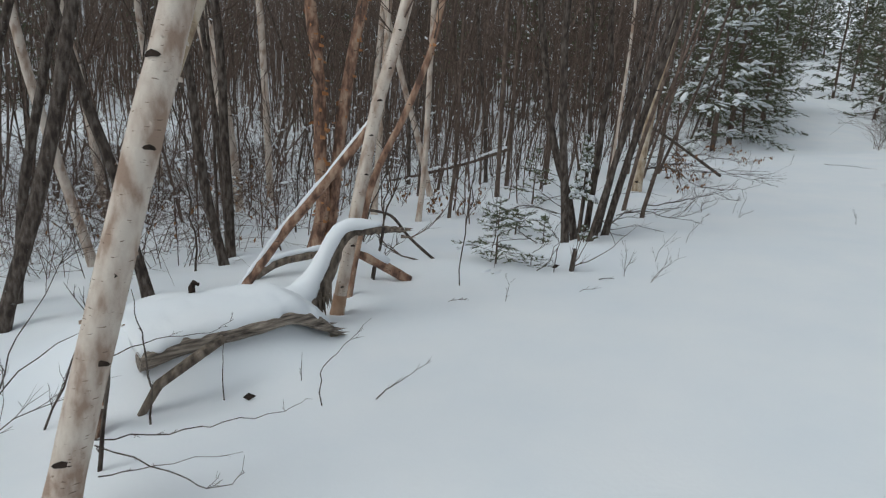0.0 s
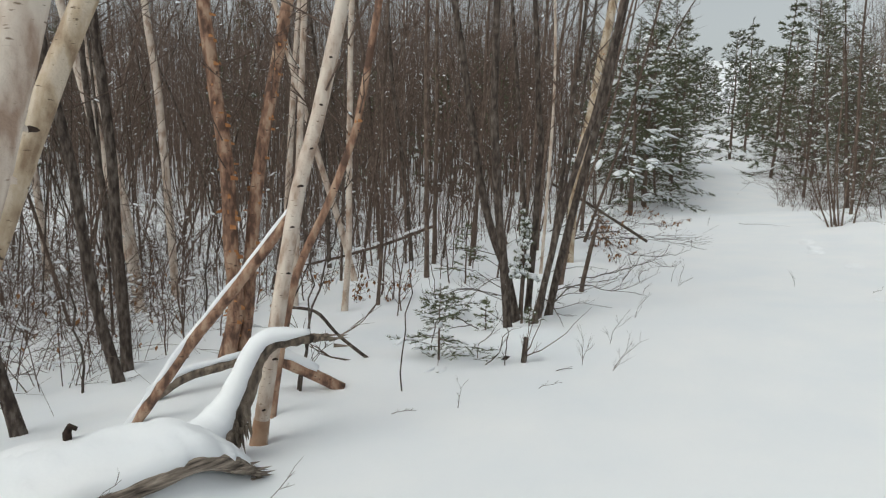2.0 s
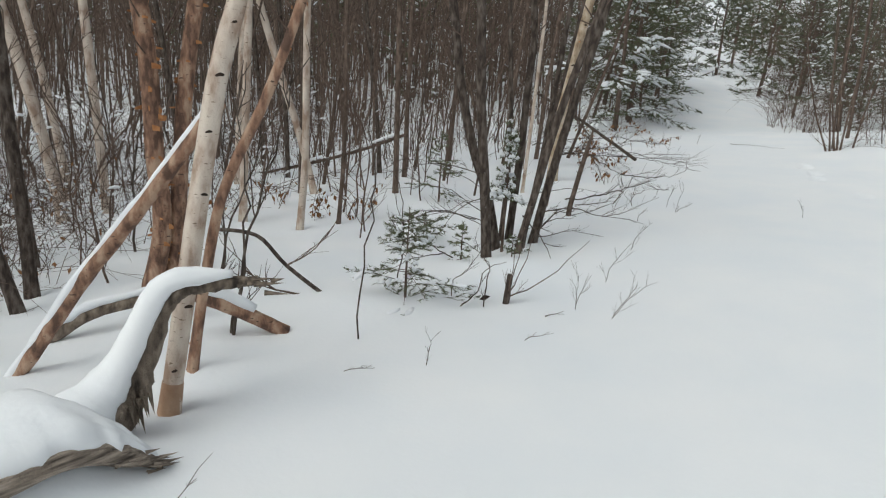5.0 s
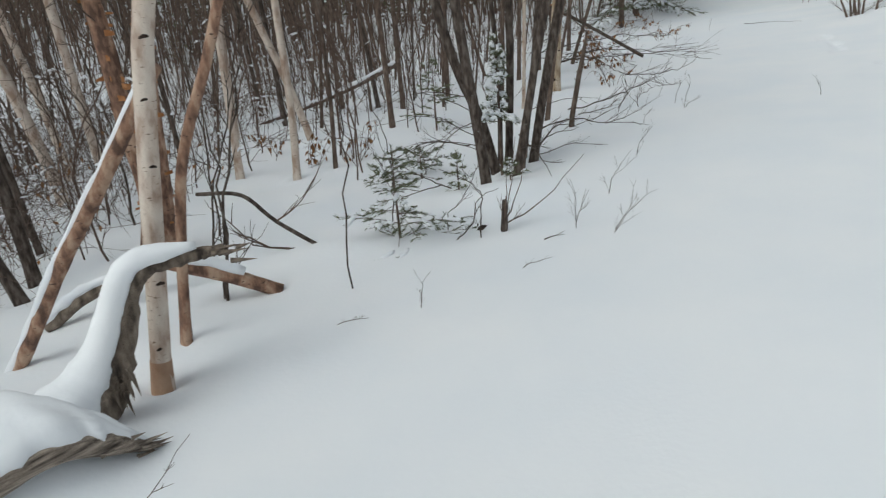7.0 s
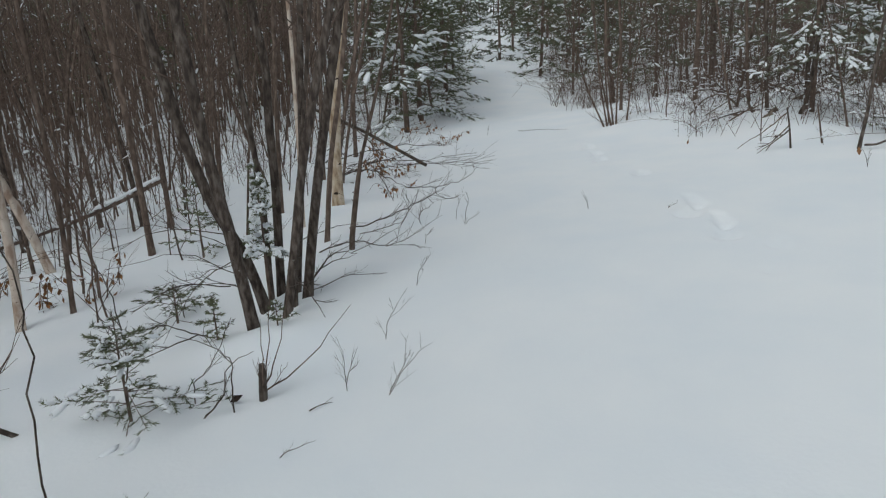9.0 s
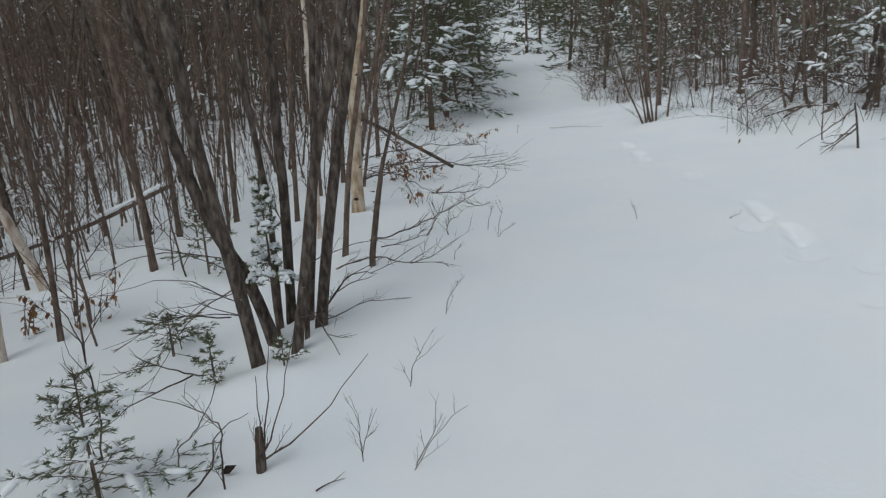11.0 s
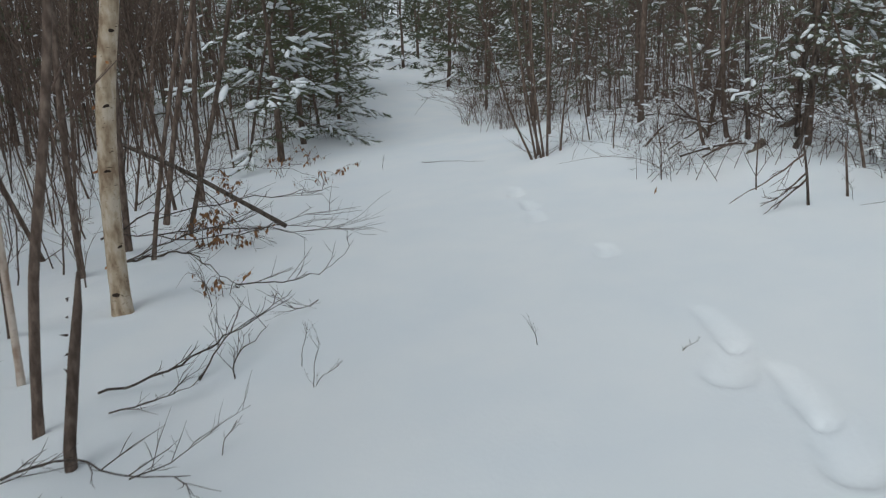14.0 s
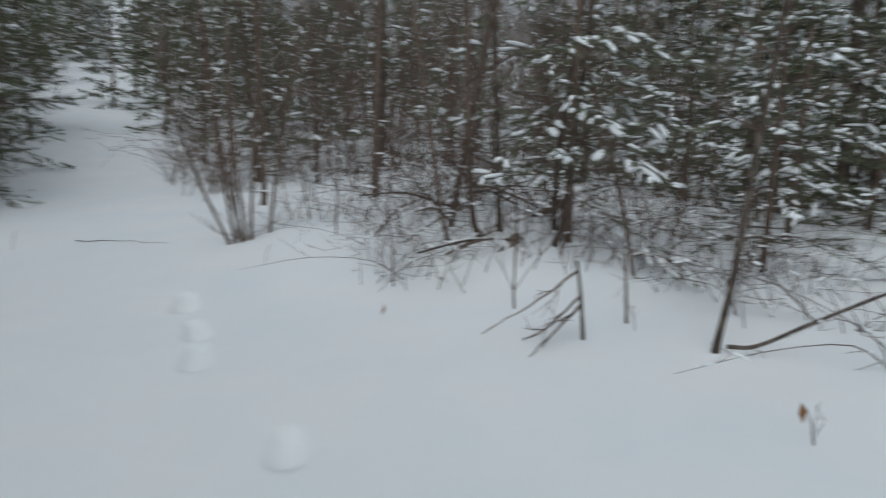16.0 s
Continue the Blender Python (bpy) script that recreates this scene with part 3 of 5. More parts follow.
for k, (x, y, dx, r, h) in enumerate(((-3.0, 8.2, -0.55, 0.06, 7.5), (-2.75, 8.6, -0.16, 0.05, 7.0), (-3.6, 9.6, -0.45, 0.05, 7.0), (-1.9, 10.6, 0.1, 0.05, 7.2), 
                                      (-4.9, 8.3, -0.5, 0.06, 7.5), (-5.6, 11, -0.3, 0.06, 8))):
    tree("birch_tree", "pale birch stem deeper in the woods", "birch tree", [(x, y, 0), (x + dx * 0.35, y, 0.9), (x + dx, y + 0.05, 2.2)], h, r, 0.025, BIRCH, 30 + k, 12, 1.0, 8, group="birches in the woods")

# ---- dark stems on the left ----
for k, (pts, r, h) in enumerate((
        (((-2.14, 5.78, 0), (-2.25, 5.72, 0.36), (-2.32, 5.68, 0.93), (-2.36, 5.66, 1.38), (-2.46, 5.62, 2.0)), 0.046, 6.5),
        (((-2.23, 6.13, 0), (-2.24, 6.12, 0.36), (-2.27, 6.11, 0.91), (-2.28, 6.10, 1.48), (-2.33, 6.09, 2.1)), 0.048, 7.0),
        (((-2.27, 4.70, 0), (-2.35, 4.64, 0.25), (-2.41, 4.60, 0.66), (-2.58, 4.5, 1.3)), 0.048, 6.0),
        (((-2.88, 3.92, 0), (-2.70, 4.07, 0.51), (-2.58, 4.17, 1.11), (-2.50, 4.25, 1.70)), 0.056, 6.5),
        (((-3.3, 4.6, 0), (-3.2, 4.65, 0.6), (-3.05, 4.7, 1.3)), 0.04, 6.0),
        (((-3.7, 4.3, 0), (-3.35, 4.3, 0.8), (-3.0, 4.3, 1.7)), 0.035, 5.5),
        (((-2.6, 6.9, 0), (-2.7, 6.9, 0.9), (-2.85, 6.9, 2.0)), 0.03, 6.0))):
    tree("alder_tree", "dark brown-grey alder stem with small snow caught on it", "tree", pts, h, r, 0.018, DARK, 50 + k, 16, 1.0, 10, group="dark stems by the log")

# ---- the clump of alders at the track's edge ----
for k, (pts, r) in enumerate((
        (((1.016, 6.93, 0), (0.95, 6.88, 0.62), (0.91, 6.85, 0.91), (0.86, 6.81, 1.34), (0.82, 6.78, 1.91), (0.81, 6.76, 2.07)), 0.050),
        (((1.12, 7.22, 0), (1.02, 7.15, 0.45), (0.86, 7.05, 0.86), (0.73, 7.05, 1.34), (0.60, 7.05, 2.1)), 0.048),
        (((1.25, 6.84, 0), (1.35, 6.84, 0.55), (1.47, 6.83, 1.14), (1.64, 6.83, 1.75), (1.73, 6.83, 2.05)), 0.038),
        (((1.44, 7.20, 0), (1.54, 7.20, 0.65), (1.67, 7.20, 1.26), (1.86, 7.19, 2.08)), 0.045),
        (((1.26, 7.42, 0), (1.31, 7.46, 0.86), (1.32, 7.46, 1.38), (1.34, 7.46, 1.79), (1.30, 7.46, 2.13)), 0.040),
        (((1.33, 7.05, 0), (1.42, 7.05, 0.8), (1.58, 7.08, 1.7)), 0.018),
        (((1.18, 7.35, 0), (1.20, 7.4, 0.9), (1.12, 7.5, 2.0)), 0.026),
        (((1.38, 7.35, 0), (1.50, 7.4, 0.9), (1.62, 7.5, 2.0)), 0.028))):
    tree("alder_tree", "dark grey-brown alder stem in a spreading clump", "tree", pts, 6.5, r * 0.86, r * 0.42, DARK, 70 + k, 14, 1.0, 12, group="alder clump")
for k, (pts, r, h) in enumerate((
        (((1.83, 8.75, 0), (1.94, 8.76, 0.89), (2.09, 8.79, 1.54), (2.21, 8.80, 2.16)), 0.027, 5.0),
        (((2.79, 13.7, 0), (3.05, 13.7, 1.35), (3.40, 13.7, 2.6)), 0.036, 6.5),
        (((2.98, 12.9, 0), (3.36, 12.9, 1.40), (3.55, 12.9, 2.05)), 0.028, 6.0),
        (((-0.31, 8.0, 0), (-0.27, 8.0, 0.8), (-0.28, 8.0, 2.0)), 0.022, 5.5),
        (((2.35, 12.4, 0), (2.42, 12.4, 1.3), (2.52, 12.4, 2.5)), 0.035, 6.5), (((1.95, 11.7, 0), (2.0, 11.7, 1.3), (2.1, 11.7, 2.5)), 0.03, 6.5),
        (((1.55, 10.4, 0), (1.62, 10.4, 1.3), (1.72, 10.4, 2.5)), 0.028, 6.0), (((3.35, 15.0, 0), (3.4, 15.0, 1.3), (3.55, 15.0, 2.5)), 0.04, 6.5),
        (((2.55, 11.9, 0), (2.75, 11.95, 1.1), (3.1, 12.0, 2.4)), 0.022, 5.5))):
    tree("hardwood_sapling", "slim dark brown sapling at the wood's edge", "tree", pts, h, r, 0.012, BROWN, 90 + k, 14, 0.8, 9, group="saplings at the edge")
g = Geo()
ob = thing("broken_stub", on(1.98, 8.30), "broken reddish-brown dead stub with torn bark", "tree stump")
tube(g, [Vector((0, 0, -0.1)), Vector((0.02, 0.02, 0.1)), Vector((0.10, 0.05, 0.5)), Vector((0.15, 0.06, 0.72)), Vector((0.18, 0.06, 0.88))], [0.028, 0.027, 0.024, 0.019, 0.008], 9, 0.12)
part("stem", g, BROWN, ob)
g = Geo()
for k in range(9):
    a = Vector((0.02 + 0.012 * k, 0.02 + 0.01 * k, 0.12 + 0.08 * k))
    spike(g, a, a + Vector((random.uniform(-0.06, 0.07), random.uniform(-0.06, 0.03), random.uniform(-0.01, 0.03))), 0.008)
part("snag", g, DARK, ob)
g = Geo()
ob = thing("broken_stub", on(1.00, 5.57), "short dark broken stub sprouting thin shoots", "tree stump")
tube(g, [Vector((-0.01, 0, -0.08)), Vector((0, 0, 0.05)), Vector((0.01, 0.02, 0.19))], [0.023, 0.021, 0.014], 8, 0.12)
part("stem", g, DARK, ob)
for dx, dy, h in ((0.5, 0.05, 0.42), (0.10, 0.1, 0.55), (0.03, -0.05, 0.45), (0.2, 0.2, 0.5)):
    g = Geo()
    cane(g, [Vector((0, 0, 0.04)), Vector((dx * 0.5, dy * 0.5, h * 0.4)), Vector((dx, dy, h))], 0.005, 2, random.Random(3), 0.08)
    part("shoot", g, TWIG, ob)

# ---- the fallen log with its forked arm ----
ob = thing("fallen_log", on(-1.1, 3.35), "weathered broken log lying forked under thick snow", "fallen log")
base = ob.location.copy()
front = curve([(-1.27, 2.89, 0.085), (-1.09, 3.08, 0.135), (-0.86, 3.28, 0.165), (-0.68, 3.45, 0.195), (-0.56, 3.58, 0.135), (-0.485, 3.68, 0.045)], 8)
n = len(front)
back_off = Vector((-0.71, 0.70, 0))
half = spread([0.060, 0.066, 0.066, 0.060, 0.040, 0.022], n)
thick = spread([0.050, 0.052, 0.045, 0.042, 0.045, 0.022], n)
lr = random.Random(5)
g, s = Geo(), Geo()
verts, faces, sv, sf = [], [], [], []
SIDES = 28
lips = spread([0.045, 0.055, 0.060, 0.065, 0.045, 0.014], n)
wides = spread([0.74, 0.76, 0.70, 0.54, 0.20, 0.03], n)
ACROSS = 16
for i, p in enumerate(front):
    c = p + back_off * half[i] - base
    for k in range(SIDES):
        a = 2 * math.pi * k / SIDES
        w = 1 + 0.16 * noise.noise((i * 0.35, k * 1.1, 0)) + lr.uniform(-0.03, 0.03)
        verts.append(c - back_off * (math.cos(a) * half[i] * (0.8 + 0.2 * w)) + Vector((0, 0, math.sin(a) * thick[i] * w - 0.5 * thick[i])))
    # the snow lies as a slab with a rounded lip that runs back into the bank
    lip = 0.022 + 0.030 * noise.noise((i * 0.5, 0, 0)) + 0.016 * noise.noise((i * 1.6, 4, 0))
    under = []
    for k in range(ACROSS + 1):
        u = (k / ACROSS) ** 1.6
        q = p + back_off * (lip + wides[i] * u)
        curl = math.sqrt(max(0.0, 1 - (1 - min(1.0, u * wides[i] / 0.09)) ** 2))
        top = p.z + 0.012 + lips[i] * curl + 0.035 * math.sin(math.pi * u) * min(1, wides[i] / 0.5)
        top += (0.012 * noise.noise((i * 0.25, k * 0.35, 2)) + 0.008 * noise.noise((i * 0.7, k * 0.8, 7))) * curl
        sink = smooth(0.62, 1.0, u) * min(1, wides[i] / 0.3)
        top += (ground(q.x, q.y) - 0.03 - top) * sink
        sv.append(Vector((q.x, q.y, top)) - base)
        under.append(Vector((q.x, q.y, min(top - 0.008, p.z + 0.006))) - base)
    sv.extend(under[::-1])
for i in range(n - 1):
    for k in range(SIDES):
        a, b = i * SIDES + k, i * SIDES + (k + 1) % SIDES
        faces.append((a, b, b + SIDES, a + SIDES))
RING = 2 * (ACROSS + 1)
for i in range(n - 1):
    for k in range(RING):
        a, b = i * RING + k, i * RING + (k + 1) % RING
        sf.append((a, a + RING, b + RING, b))
g.add(verts, faces + [tuple(range(SIDES))[::-1], tuple(range((n - 1) * SIDES, n * SIDES))])
s.add(sv, sf + [tuple(range(RING)), tuple(range((n - 1) * RING, n * RING))[::-1]])
for _ in range(30):
    k = lr.randrange(n - 10, n)
    a = front[k] - base + Vector((lr.uniform(-0.03, 0.01), lr.uniform(-0.01, 0.03), lr.uniform(-0.05, 0.0)))
    sp = Geo()
    spike(sp, a, a + Vector((0.7, 0.7, lr.uniform(-0.5, 0.1))) * lr.uniform(0.03, 0.09), 0.010)
    part("splinter", sp, LOGWOOD, ob, smooth=False)
log_trunk = part("trunk", g, LOGWOOD, ob, "grey-brown split wood")
part("snow_cap", s, SNOW, log_trunk, "thick smooth white snow")
g, s = Geo(), Geo()
arm = [p - base for p in curve([(-0.80, 3.80, 0.04), (-0.72, 3.93, 0.15), (-0.655, 4.0, 0.30), (-0.58, 4.03, 0.49), (-0.51, 4.04, 0.575), (-0.40, 4.08, 0.59), (-0.24, 4.13, 0.60)], 5)]
tube(g, arm, spread([0.10, 0.085, 0.050, 0.030, 0.030, 0.028, 0.018], len(arm)), 14, 0.2, rng=lr)
for _ in range(34):
    k = lr.choice([0, 2, 3, 4, 5, 6, 7, 8, len(arm) - 1, len(arm) - 2, len(arm) - 3])
    a = arm[k] + Vector((lr.uniform(-0.02, 0.08), -lr.uniform(0.02, 0.08), lr.uniform(-0.03, 0.02)))
    e = Vector((1, 0.2, lr.uniform(-0.2, 0.3))) if k > 12 else Vector((0.25, -0.1, -1))
    sp = Geo()
    spike(sp, a, a + e.normalized() * lr.uniform(0.05, 0.13), 0.013)
    part("splinter", sp, WOOD, ob, smooth=False)
log_arm = part("arm", g, WOOD, ob, "grey splintered upturned limb")
cap = [q + Vector((-0.055, -0.03, 0.035)) * (1 - 0.6 * i / len(arm)) + Vector((0, 0, 0.022)) for i, q in enumerate(arm[:-2])]
rc = spread([0.15, 0.105, 0.068, 0.054, 0.050, 0.044, 0.040, 0.016], len(cap))
tube(s, cap, [q * (1 + 0.14 * noise.noise((i * 0.6, 1, 1))) for i, q in enumerate(rc)], 18, 0.035, 0.9, rng=lr)
part("snow_cap", s, SNOW, log_arm, "thick smooth white snow")
g = Geo()
tube(g, [Vector((-1.19, 2.72, -0.12)) - base, Vector((-1.13, 2.79, 0.02)) - base, Vector((-0.99, 2.96, 0.13)) - base, Vector((-0.92, 3.06, 0.18)) - base], [0.020, 0.026, 0.028, 0.024], 8, 0.12)
part("prop", g, WOOD, ob, "dark broken limb propping the log")
g = Geo()
kp = Vector((-1.33, 3.55, 0.185)) - base
tube(g, [kp + Vector((0, 0, 0.0)), kp + Vector((-0.005, 0, 0.09)), kp + Vector((0.01, 0, 0.12)), kp + Vector((0.04, 0, 0.11))], [0.022, 0.02, 0.016, 0.01], 7, 0.15)
part("branch_stub", g, KNOT, ob, "dark bent stub poking out of snow")


def downed(name, label, pts, r0, r1, bark, cap_h, seed, branches=()):
    """A fallen pole or branch with snow lying along it."""
    q = random.Random(seed)
    line = curve(pts, 5)
    b = Vector((line[0].x, line[0].y, ground(line[0].x, line[0].y)))
    o = thing(name, b, label, "fallen branch")
    local = [p - b for p in line]
    rad = spread([r0, (r0 + r1) / 2, r1], len(local))
    gg = Geo()
    tube(gg, local, rad, 8, 0.08, rng=q)
    limb = part("limb", gg, bark, o)
    if cap_h:
        gg = Geo()
        tube(gg, [p + Vector((-0.3 * cap_h, -0.2 * cap_h, rr * 0.8 + cap_h * 0.6)) for p, rr in zip(local[:-3], rad)], [max(0.006, (rr * 0.85 + cap_h * 0.25) * q.uniform(0.6, 1.05) * (1.05 - 0.5 * j / len(rad))) for j, rr in enumerate(rad[:-3])], 10, 0.12, rng=q)
        part("snow_cap", gg, CLUMP, limb, "white snow along the top")
    for bp, br in branches:
        gg = Geo()
        cane(gg, [Vector(p) - b for p in bp], br, 3, q, 0.2)
        part("side_branch", gg, TWIG, limb, kind="stuff")
    return o


downed("leaning_pole", "snow-topped birch pole leaning across its neighbour", [(-1.60, 4.66, -0.22), (-1.40, 4.64, 0.06), (-1.13, 4.60, 0.44), (-0.87, 4.52, 0.75), (-0.56, 4.43, 1.14), (-0.45, 4.40, 1.28)], 0.037, 0.03, ORANGE, 0.016, 21)
downed("fallen_branch", "short brown dead limb half buried in snow", [(-0.80, 4.98, 0.26), (-0.55, 5.06, 0.13), (-0.30, 5.14, -0.02)], 0.045, 0.04, ORANGE, 0.05, 22)
downed("fallen_branch", "dark curved limb lying on the snow", [(-1.62, 5.13, -0.12), (-1.40, 5.2, 0.02), (-1.13, 5.29, 0.09), (-0.85, 5.4, 0.16)], 0.04, 0.03, WOOD, 0.03, 23)
downed("fallen_branch", "dark forked branch arching onto the snow", [(-0.86, 5.72, 0.42), (-0.60, 5.76, 0.38), (-0.41, 5.78, 0.18), (-0.12, 5.83, -0.06)], 0.012, 0.014, DARK, 0.0, 24,
       [([(-0.12, 5.83, -0.02), (-0.42, 5.78, 0.0), (-0.66, 5.75, 0.12)], 0.012), ([(-0.41, 5.78, 0.19), (-0.25, 5.7, 0.3), (-0.1, 5.7, 0.5)], 0.006)])
downed("fallen_pole", "long snow-topped pole lying among saplings", [(-1.9, 11.5, -0.15), (-1.11, 11.3, 0.08), (-0.4, 11.0, 0.33), (0.17, 10.75, 0.58), (0.30, 10.70, 0.63)], 0.020, 0.022, BROWN, 0.055, 25)
downed("fallen_branch", "straight dark dead branch slanting down to the track", [(2.40, 13.2, 1.22), (2.95, 12.8, 0.92), (3.40, 12.4, 0.62), (3.82, 11.98, 0.33)], 0.022, 0.026, DARK, 0.0, 26,
       [([(2.95, 12.8, 0.9), (3.3, 12.5, 0.5), (3.45, 12.2, 0.22)], 0.008), ([(2.6, 13.0, 1.1), (3.0, 12.3, 0.8), (3.2, 11.8, 0.4)], 0.007)])

# ---- twigs, canes and sprigs on the snow ----
twiggy("bramble", "thin dark thorny canes arching over snow", "bramble", (-1.05, 2.2),
       [(0.0034, ((-1.08, 2.18, 0.15), (-0.81, 2.29, 0.12), (-0.64, 2.44, 0.10), (-0.45, 2.61, 0.08), (-0.36, 2.78, 0.06))),
        (0.0034, ((-1.07, 2.19, 0.12), (-0.71, 2.10, 0.06), (-0.52, 2.02, 0.05), (-0.43, 2.07, 0.06), (-0.44, 2.17, 0.10))),
        (0.003, ((-0.98, 2.07, 0.05), (-0.76, 2.07, 0.10), (-0.42, 2.11, 0.15))),
        (0.003, ((-1.20, 2.50, 0.38), (-1.08, 2.68, 0.40), (-0.93, 2.92, 0.36), (-0.86, 3.05, 0.38))), (0.006, ((-1.08, 2.62, -0.03), (-1.10, 2.66, 0.22), (-1.17, 2.72, 0.42), (-1.22, 2.74, 0.62))),
        (0.010, ((-1.066, 2.20, -0.03), (-1.052, 2.25, 0.36), (-1.0, 2.27, 0.66), (-0.95, 2.28, 0.87), (-0.89, 2.29, 1.07)))], twigs=4, seed=2, tl=0.035)
twiggy("bramble", "dark arching cane with fine side twigs", "bramble", (-1.55, 2.9),
       [(0.006, ((-1.60, 2.6, 0.0), (-1.5, 2.75, 0.35), (-1.45, 2.9, 0.75))), (0.005, ((-1.9, 2.5, 0.0), (-1.7, 2.6, 0.3), (-1.35, 2.7, 0.5))), (0.005, ((-2.1, 2.9, 0), (-1.9, 2.85, 0.35), (-1.5, 2.8, 0.8))),
        (0.004, ((-1.7, 2.2, 0.0), (-1.5, 2.3, 0.2), (-1.2, 2.45, 0.28)))], twigs=5, seed=3, tl=0.16)
twiggy("dry_stalk", "thin hooked dry stalk in the snow", "plant stalk", (-0.32, 2.85), [(0.0035, ((-0.32, 2.83, -0.03), (-0.37, 2.94, 0.13), (-0.33, 3.2, 0.17), (-0.24, 3.45, 0.24)))], twigs=2, seed=4, tl=0.05)
twiggy("dry_stalk", "thin bent dry twig lying on snow", "plant stalk", (-0.05, 2.96), [(0.0035, ((-0.09, 2.93, 0.0), (-0.03, 2.97, 0.05), (0.05, 3.06, 0.08), (0.09, 3.12, 0.12)))], twigs=3, seed=5, tl=0.05)
twiggy("dry_stalk", "thin upright dry stalk", "plant stalk", (-0.54, 3.15), [(0.003, ((-0.54, 3.15, -0.03), (-0.535, 3.15, 0.16)))], twigs=1, seed=6, tl=0.04)
twiggy("dry_stalk", "thin slanting dry stalk under the log", "plant stalk", (-0.88, 2.95), [(0.004, ((-0.86, 2.93, -0.03), (-0.90, 3.0, 0.12), (-0.93, 3.08, 0.24)))], twigs=0, seed=7)
for k, (x, y, h, dx, dy) in enumerate(((0.48, 4.64, 0.13, 0.02, 0.02), (3.14, 8.70, 0.19, 0.05, 0.0), (3.13, 8.40, 0.25, 0.06, 0.02), (3.13, 8.41, 0.08, 0.15, 0.0),
                                       (4.33, 8.12, 0.12, -0.03, 0.02), (0.05, 4.6, 0.03, 0.18, -0.05), (1.0, 4.95, 0.03, 0.15, 0.02), (1.75, 6.0, 0.2, 0.1, 0.05), (4.86, 7.60, 0.04, 0.10, -0.03),
                                       (8.05, 8.9, 0.18, -0.06, 0.02), (6.0, 15.0, 0.15, 0.05, 0.05), (2.2, 6.9, 0.2, 0.1, 0.0), (2.6, 8.0, 0.1, 0.1, 0.1))):
    twiggy("sprig", "thin dry sprig poking through the snow", "twig", (x, y), [(0.0026, ((x, y, -0.02), (x + dx * 0.3, y + dy * 0.5, h * 0.5), (x + dx * 0.8, y + dy * 0.8, h * 0.8), (x + dx, y + dy, h)))], twigs=4, seed=100 + k, tl=0.3 * h + 0.02, group="sprigs in the snow")
twiggy("fallen_twig", "long thin straw lying on the track", "twig", (6.6, 14.2), [(0.005, ((6.55, 14.75, 0.03), (6.85, 14.3, 0.03), (7.15, 13.85, 0.0)))], twigs=0, seed=9)
twiggy("hazel_branches", "dark low branches sweeping over the snow at the clump", "branch", (1.5, 7.2),
       [(0.007, ((1.45, 7.1, 0.12), (1.7, 7.45, 0.22), (1.92, 7.68, 0.12))), (0.007, ((1.40, 7.1, 0.08), (1.62, 7.4, 0.16), (1.90, 7.70, 0.11))), (0.004, ((1.45, 7.0, 0.1), (1.75, 7.1, 0.12), (2.07, 7.26, 0.03))),
        (0.007, ((1.30, 7.0, 0.3), (1.40, 6.7, 0.15), (1.48, 6.55, -0.02))), (0.004, ((1.4, 7.3, 0.4), (1.75, 7.5, 0.42), (2.1, 7.6, 0.36))), (0.005, ((0.9, 6.9, 0.35), (0.6, 6.8, 0.38), (0.3, 6.7, 0.3))),
        (0.004, ((0.95, 6.7, 0.5), (0.7, 6.4, 0.42), (0.5, 6.2, 0.2))), (0.004, ((0.9, 6.8, 0.7), (0.5, 6.9, 0.75), (0.2, 7.0, 0.65)))], twigs=3, seed=12, tl=0.15)
twiggy("hazel_branches", "long thin dark twigs fanning out low from the alder clump", "branch", (0.9, 7.0),
       [(0.004, ((0.95, 7.0, 0.42), (0.60, 7.1, 0.54), (0.10, 7.2, 0.50))), (0.004, ((0.98, 6.95, 0.34), (0.65, 6.9, 0.36), (0.20, 6.85, 0.28))), (0.0035, ((0.92, 7.0, 0.62), (0.55, 7.2, 0.72), (0.05, 7.5, 0.74))),
        (0.0035, ((1.0, 7.1, 0.25), (0.70, 7.3, 0.30), (0.30, 7.6, 0.22))), (0.003, ((0.95, 6.9, 0.5), (0.75, 6.6, 0.45), (0.45, 6.4, 0.30)))], twigs=3, seed=22, tl=0.14)
twiggy("bent_seedling", "thin dark shoot bent down over snow", "twig", (0.73, 6.75), [(0.006, ((0.73, 6.79, 0.0), (0.62, 6.75, 0.06), (0.44, 6.70, 0.17), (0.19, 6.70, 0.14))), (0.005, ((0.66, 6.7, 0.05), (0.43, 6.45, 0.08), (0.19, 6.25, 0.02)))], twigs=3, seed=13, tl=0.12)
twiggy("bent_seedling", "crooked thin dark shoots rising by the stub", "twig", (0.85, 5.5), [(0.0045, ((0.85, 5.50, -0.02), (0.86, 5.50, 0.18), (0.86, 5.52, 0.28), (0.76, 5.54, 0.37), (0.63, 5.56, 0.43))), (0.005, ((0.69, 5.50, -0.02), (0.81, 5.54, 0.09), (0.85, 5.54, 0.23), (0.98, 5.58, 0.27))),
       (0.004, ((0.66, 5.70, -0.02), (0.67, 5.73, 0.10), (0.74, 5.73, 0.16), (0.82, 5.75, 0.27), (0.89, 5.78, 0.40))), (0.004, ((0.54, 7.40, 0.0), (0.53, 7.40, 0.15), (0.48, 7.40, 0.30)))], twigs=3, seed=18, tl=0.09)
